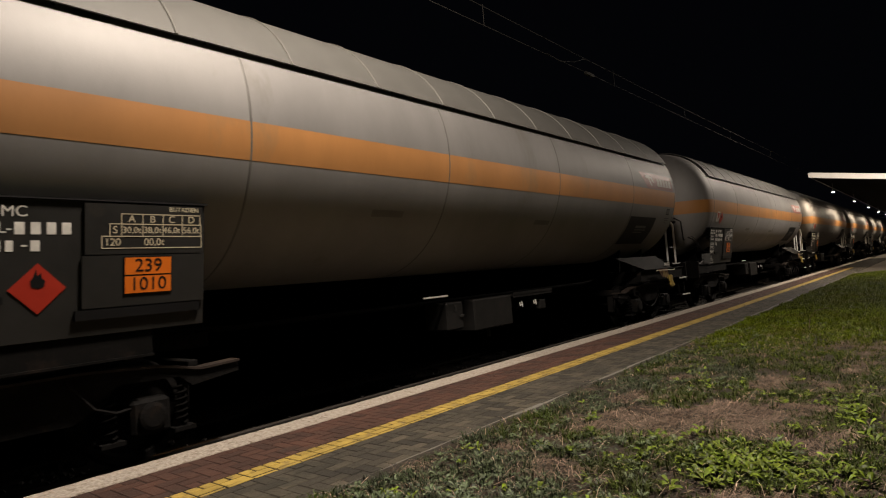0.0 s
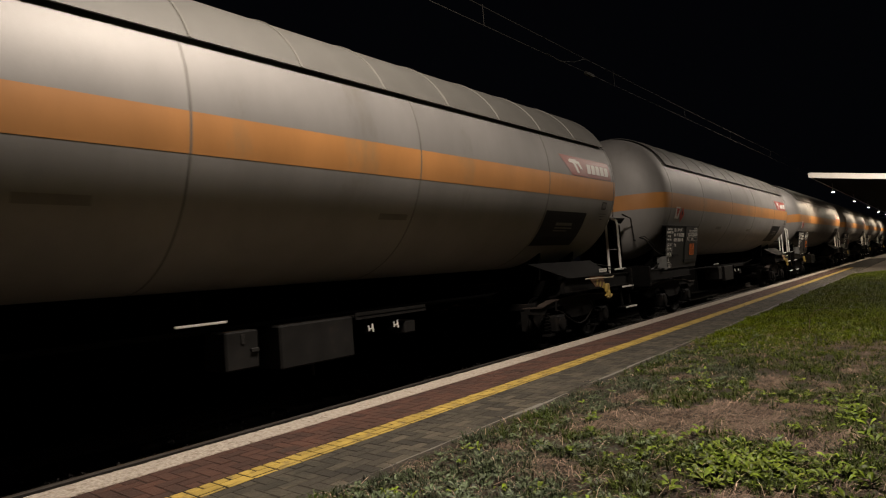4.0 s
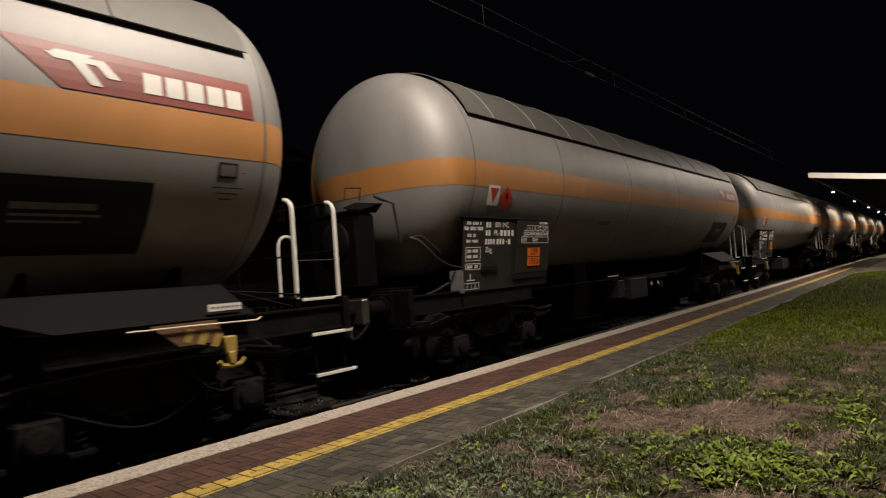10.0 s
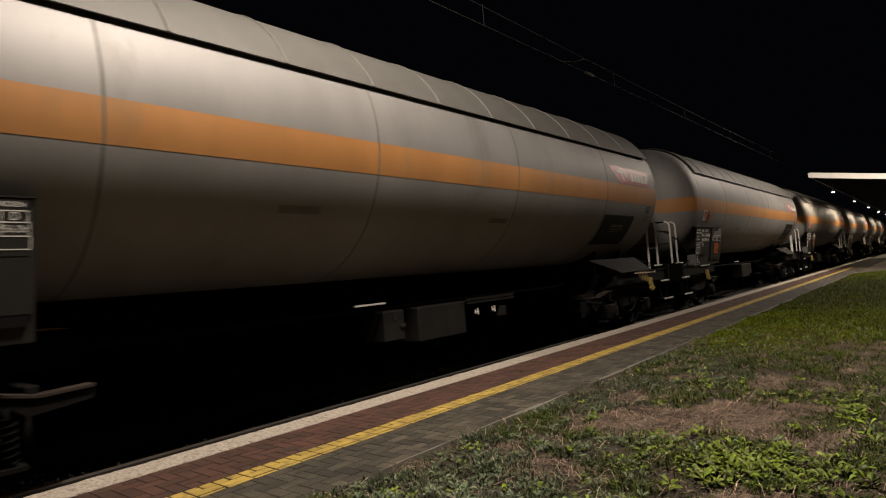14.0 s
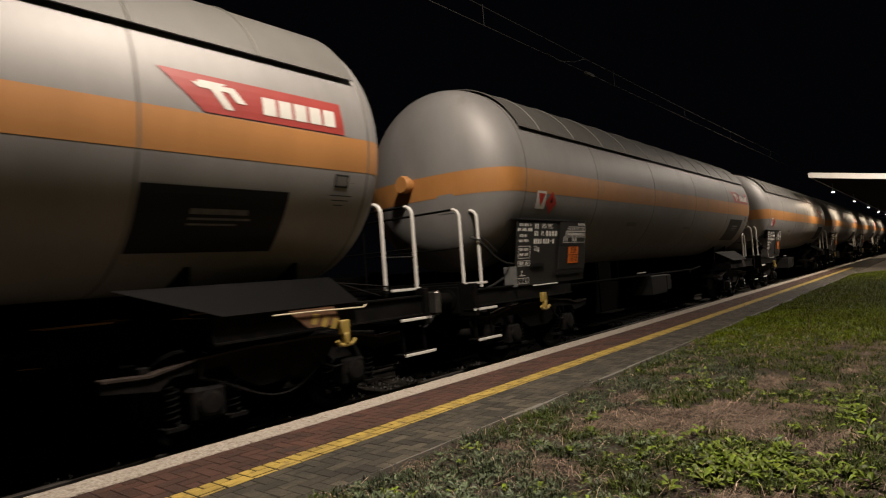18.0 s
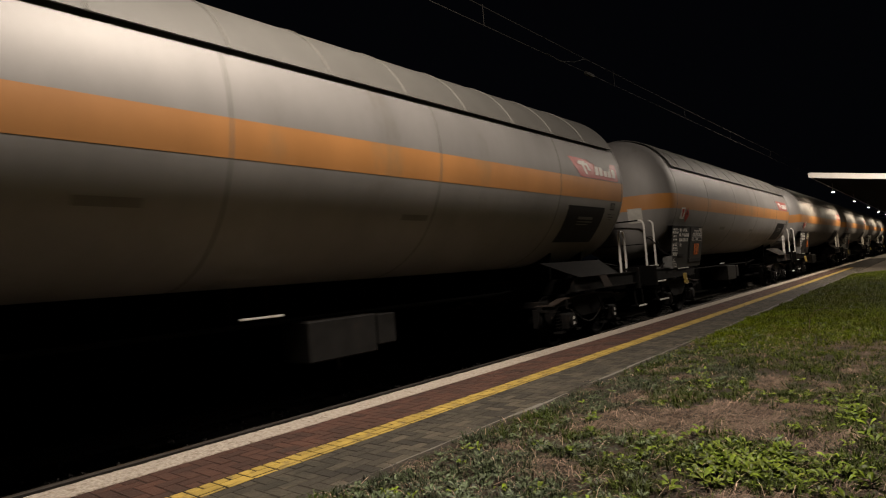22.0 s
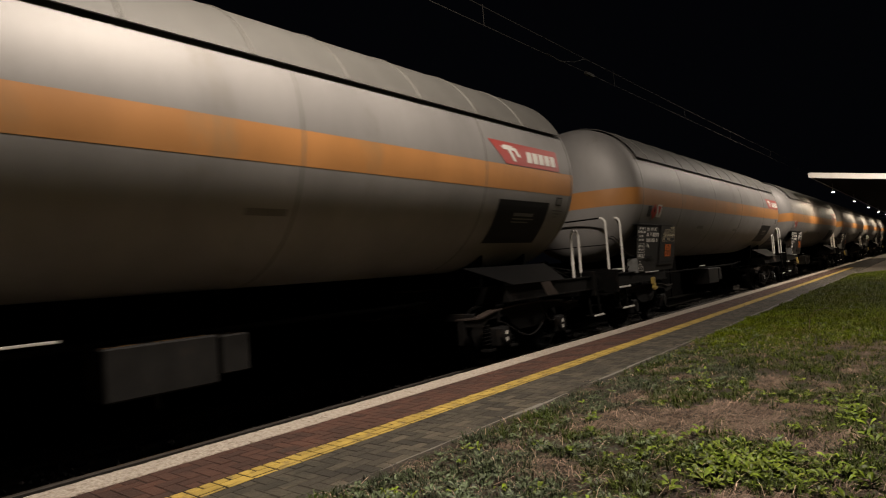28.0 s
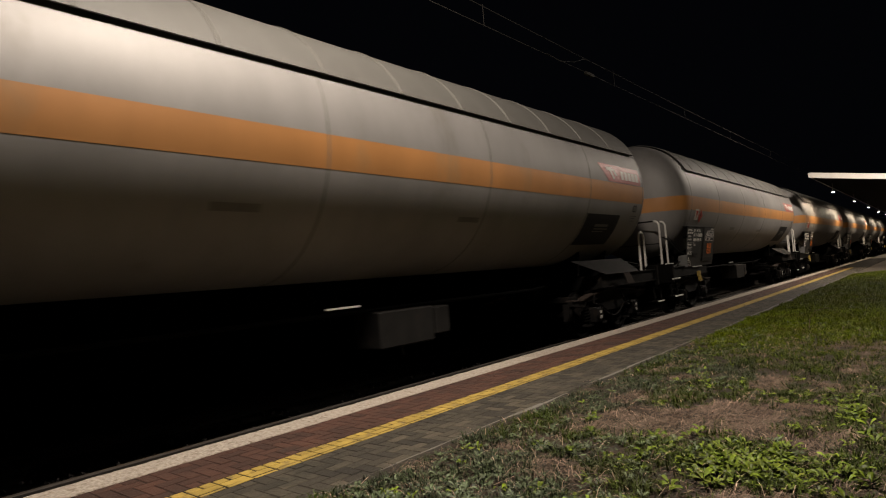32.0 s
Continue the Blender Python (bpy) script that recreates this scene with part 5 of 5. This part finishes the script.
# a thin dry twig that arches out of the grass
tw = thing("dry_twig", "thin bare dry twig arching over the grass", "twig")
part("stem", Geo().tube([(-1.62, 10.4, 0.02), (-1.60, 10.5, 0.22), (-1.52, 10.5, 0.34), (-1.35, 10.5, 0.38), (-1.2, 10.5, 0.30)], [0.006, 0.005, 0.004, 0.003, 0.002], 5), DRYGRASS, tw)

# ---- paving pieces ----
random.seed(3)
paving = []
kp = thing("platform_kerb", "pale worn kerb stones along the platform edge", "kerb", kind="structure")
y = -11.58
k = 0
while y < 62:
    ln = 3.83
    nseg = 110 if y < 14 else 12
    off = random.uniform(-0.008, 0.008) 
    g, v, f = Geo(), [], []
    for j in range(nseg + 1):
        yy = y + 0.003 + (ln - 0.006) * j / nseg
        a = EDGE + off + 0.026 * noise.noise(Vector((yy * 6, k, 0))) + 0.014 * noise.noise(Vector((yy * 31, k, 4)))
        b = KERB_IN + off * 0.5 - 0.006 + 0.006 * noise.noise(Vector((yy * 14, k, 9)))
        v += [(a + 0.012, yy, -0.62), (a, yy, -0.012), (a + 0.016, yy, 0.004), (b - 0.006, yy, 0.004), (b, yy, -0.006), (b, yy, -0.08)]
    for j in range(nseg):
        f += [(j * 6 + q, j * 6 + q + 1, j * 6 + q + 7, j * 6 + q + 6) for q in range(5)]
    f += [tuple(range(6)), tuple(nseg * 6 + q for q in range(6))]
    part("kerb_stone", g.add(v, f), KERB, kp)
    y += ln
    k += 1


def brick_mesh(name, sx, sy, mat, h=0.05):
    e = 0.004
    return Geo().add([(x, y, z) for z, d in ((-h, 0), (-e, 0), (0, e)) for x, y in ((d, d), (sx - d, d), (sx - d, sy - d), (d, sy - d))],
                     [(0, 1, 5, 4), (1, 2, 6, 5), (2, 3, 7, 6), (3, 0, 4, 7), (4, 5, 9, 8), (5, 6, 10, 9), (6, 7, 11, 10), (7, 4, 8, 11), (8, 9, 10, 11)]).mesh(name, mat)


def laid(owner, nm, mat, pieces, limit=290):
    """Bricks given as (x, y, width, length), nearest first; the nearest are pieces of their own, the rest one mesh."""
    rest, kinds = Geo(), {}
    for k, (x, y, sx, sy) in enumerate(sorted(pieces, key=lambda p: p[1] if p[1] > 1 else 99 - p[1])):
        sx, sy = round(sx, 3), round(sy, 3)
        m = Matrix.Translation((x, y, random.uniform(-0.001, 0.002))) @ Euler((random.gauss(0, 0.005), random.gauss(0, 0.005), random.gauss(0, 0.008))).to_matrix().to_4x4()
        if (sx, sy) not in kinds:
            kinds[sx, sy] = brick_mesh(nm, sx, sy, mat)
        if k < limit:
            part(nm, kinds[sx, sy], mat, owner, at=m)
        else:
            rest.add([m @ v.co for v in kinds[sx, sy].vertices], [p.vertices[:] for p in kinds[sx, sy].polygons])
    part(nm + "_far", rest, mat, owner)["kind"] = "stuff"


def herringbone(x0, x1, cols, gap=0.005, py=0.1):
    """Bricks two cells long, alternately across and along the platform."""
    px, out = (x1 - x0) / cols, []
    for r in range(-90, 390):
        for c in range(cols):
            k, n = (c - r) % 4, 1
            if k == 0:
                out.append((x0 + c * px, 1.1 + r * py, (2 if c + 1 < cols else 1) * px - gap, py - gap))
            elif k == 1 and c == 0:
                out.append((x0, 1.1 + r * py, px - gap, py - gap))
            elif k == 3:
                out.append((x0 + c * px, 1.1 + r * py, px - gap, 2 * py - gap))
    return out


def rows_of(x0, x1, ly, start, gap=0.014):
    return [(x0, start + k * ly, x1 - x0 - gap, ly - 0.012) for k in range(int(-9 / ly), int(39 / ly))]


red = thing("red_paving", "worn red-brown paving bricks along the platform edge", "pavement", kind="structure")
laid(red, "red_brick", BRICKRED, herringbone(KERB_IN + 0.004, RED_IN, 6))
yel = thing("yellow_line", "rows of yellow bricks marking the safety line", "safety line", kind="structure")
laid(yel, "yellow_brick", BRICKYELLOW, rows_of(RED_IN + 0.003, RED_IN + 0.092, 0.099, 1.155, 0.008) + rows_of(RED_IN + 0.092, RED_IN + 0.186, 0.198, 1.155, 0.014) + rows_of(RED_IN + 0.186, YEL_IN, 0.198, 1.155, 0.008))
grey = thing("grey_paving", "worn grey paving bricks beside the grass", "pavement", kind="structure")
laid(grey, "grey_brick", BRICKGREY, herringbone(YEL_IN + 0.003, GREY_IN, 7))
edging = thing("grass_edging", "narrow grey concrete edging between paving and grass", "edging", kind="structure")
for i in range(42):
    part("edging_stone", shared("edge", lambda: Geo().box(GREY_IN + 0.003, GREY_IN + 0.065, 0.003, 0.995, -0.09, 0.006, c=0.006).mesh("edging_stone", CONCRETE)), CONCRETE, edging, at=pose(0, -9 + i, random.uniform(-0.006, 0.006)))


# ---- what moves: the wagons roll along the track, their wheels turn ----
def rolled(t):
    return float(np.interp(t, [a for a, _ in ROLLED], [b for _, b in ROLLED]))


def motions():
    total, r = ROLLED[-1][1], 0.46
    fine = np.linspace(0, 32, 1281)
    way = np.array([rolled(t) for t in fine])
    marks = [0.0] + [float(np.interp(s, way, fine)) for s in np.arange(0.55, total, 0.55)] + [32.0]
    times = sorted({round(t * FPS) / FPS for t in marks})
    for i, w in enumerate(WAGONS):
        walk(w, [(t, pose(TRACK, FIRST + LEN * i - s, RAIL)) for t, s in ROLLED])
        for ob in w.children_recursive:
            if ob.name.startswith("wheelset"):
                y = ob.location.y
                walk(ob, [(t, pose(0, y, 0.40, math.degrees(rolled(t) / r))) for t in times])


motions()
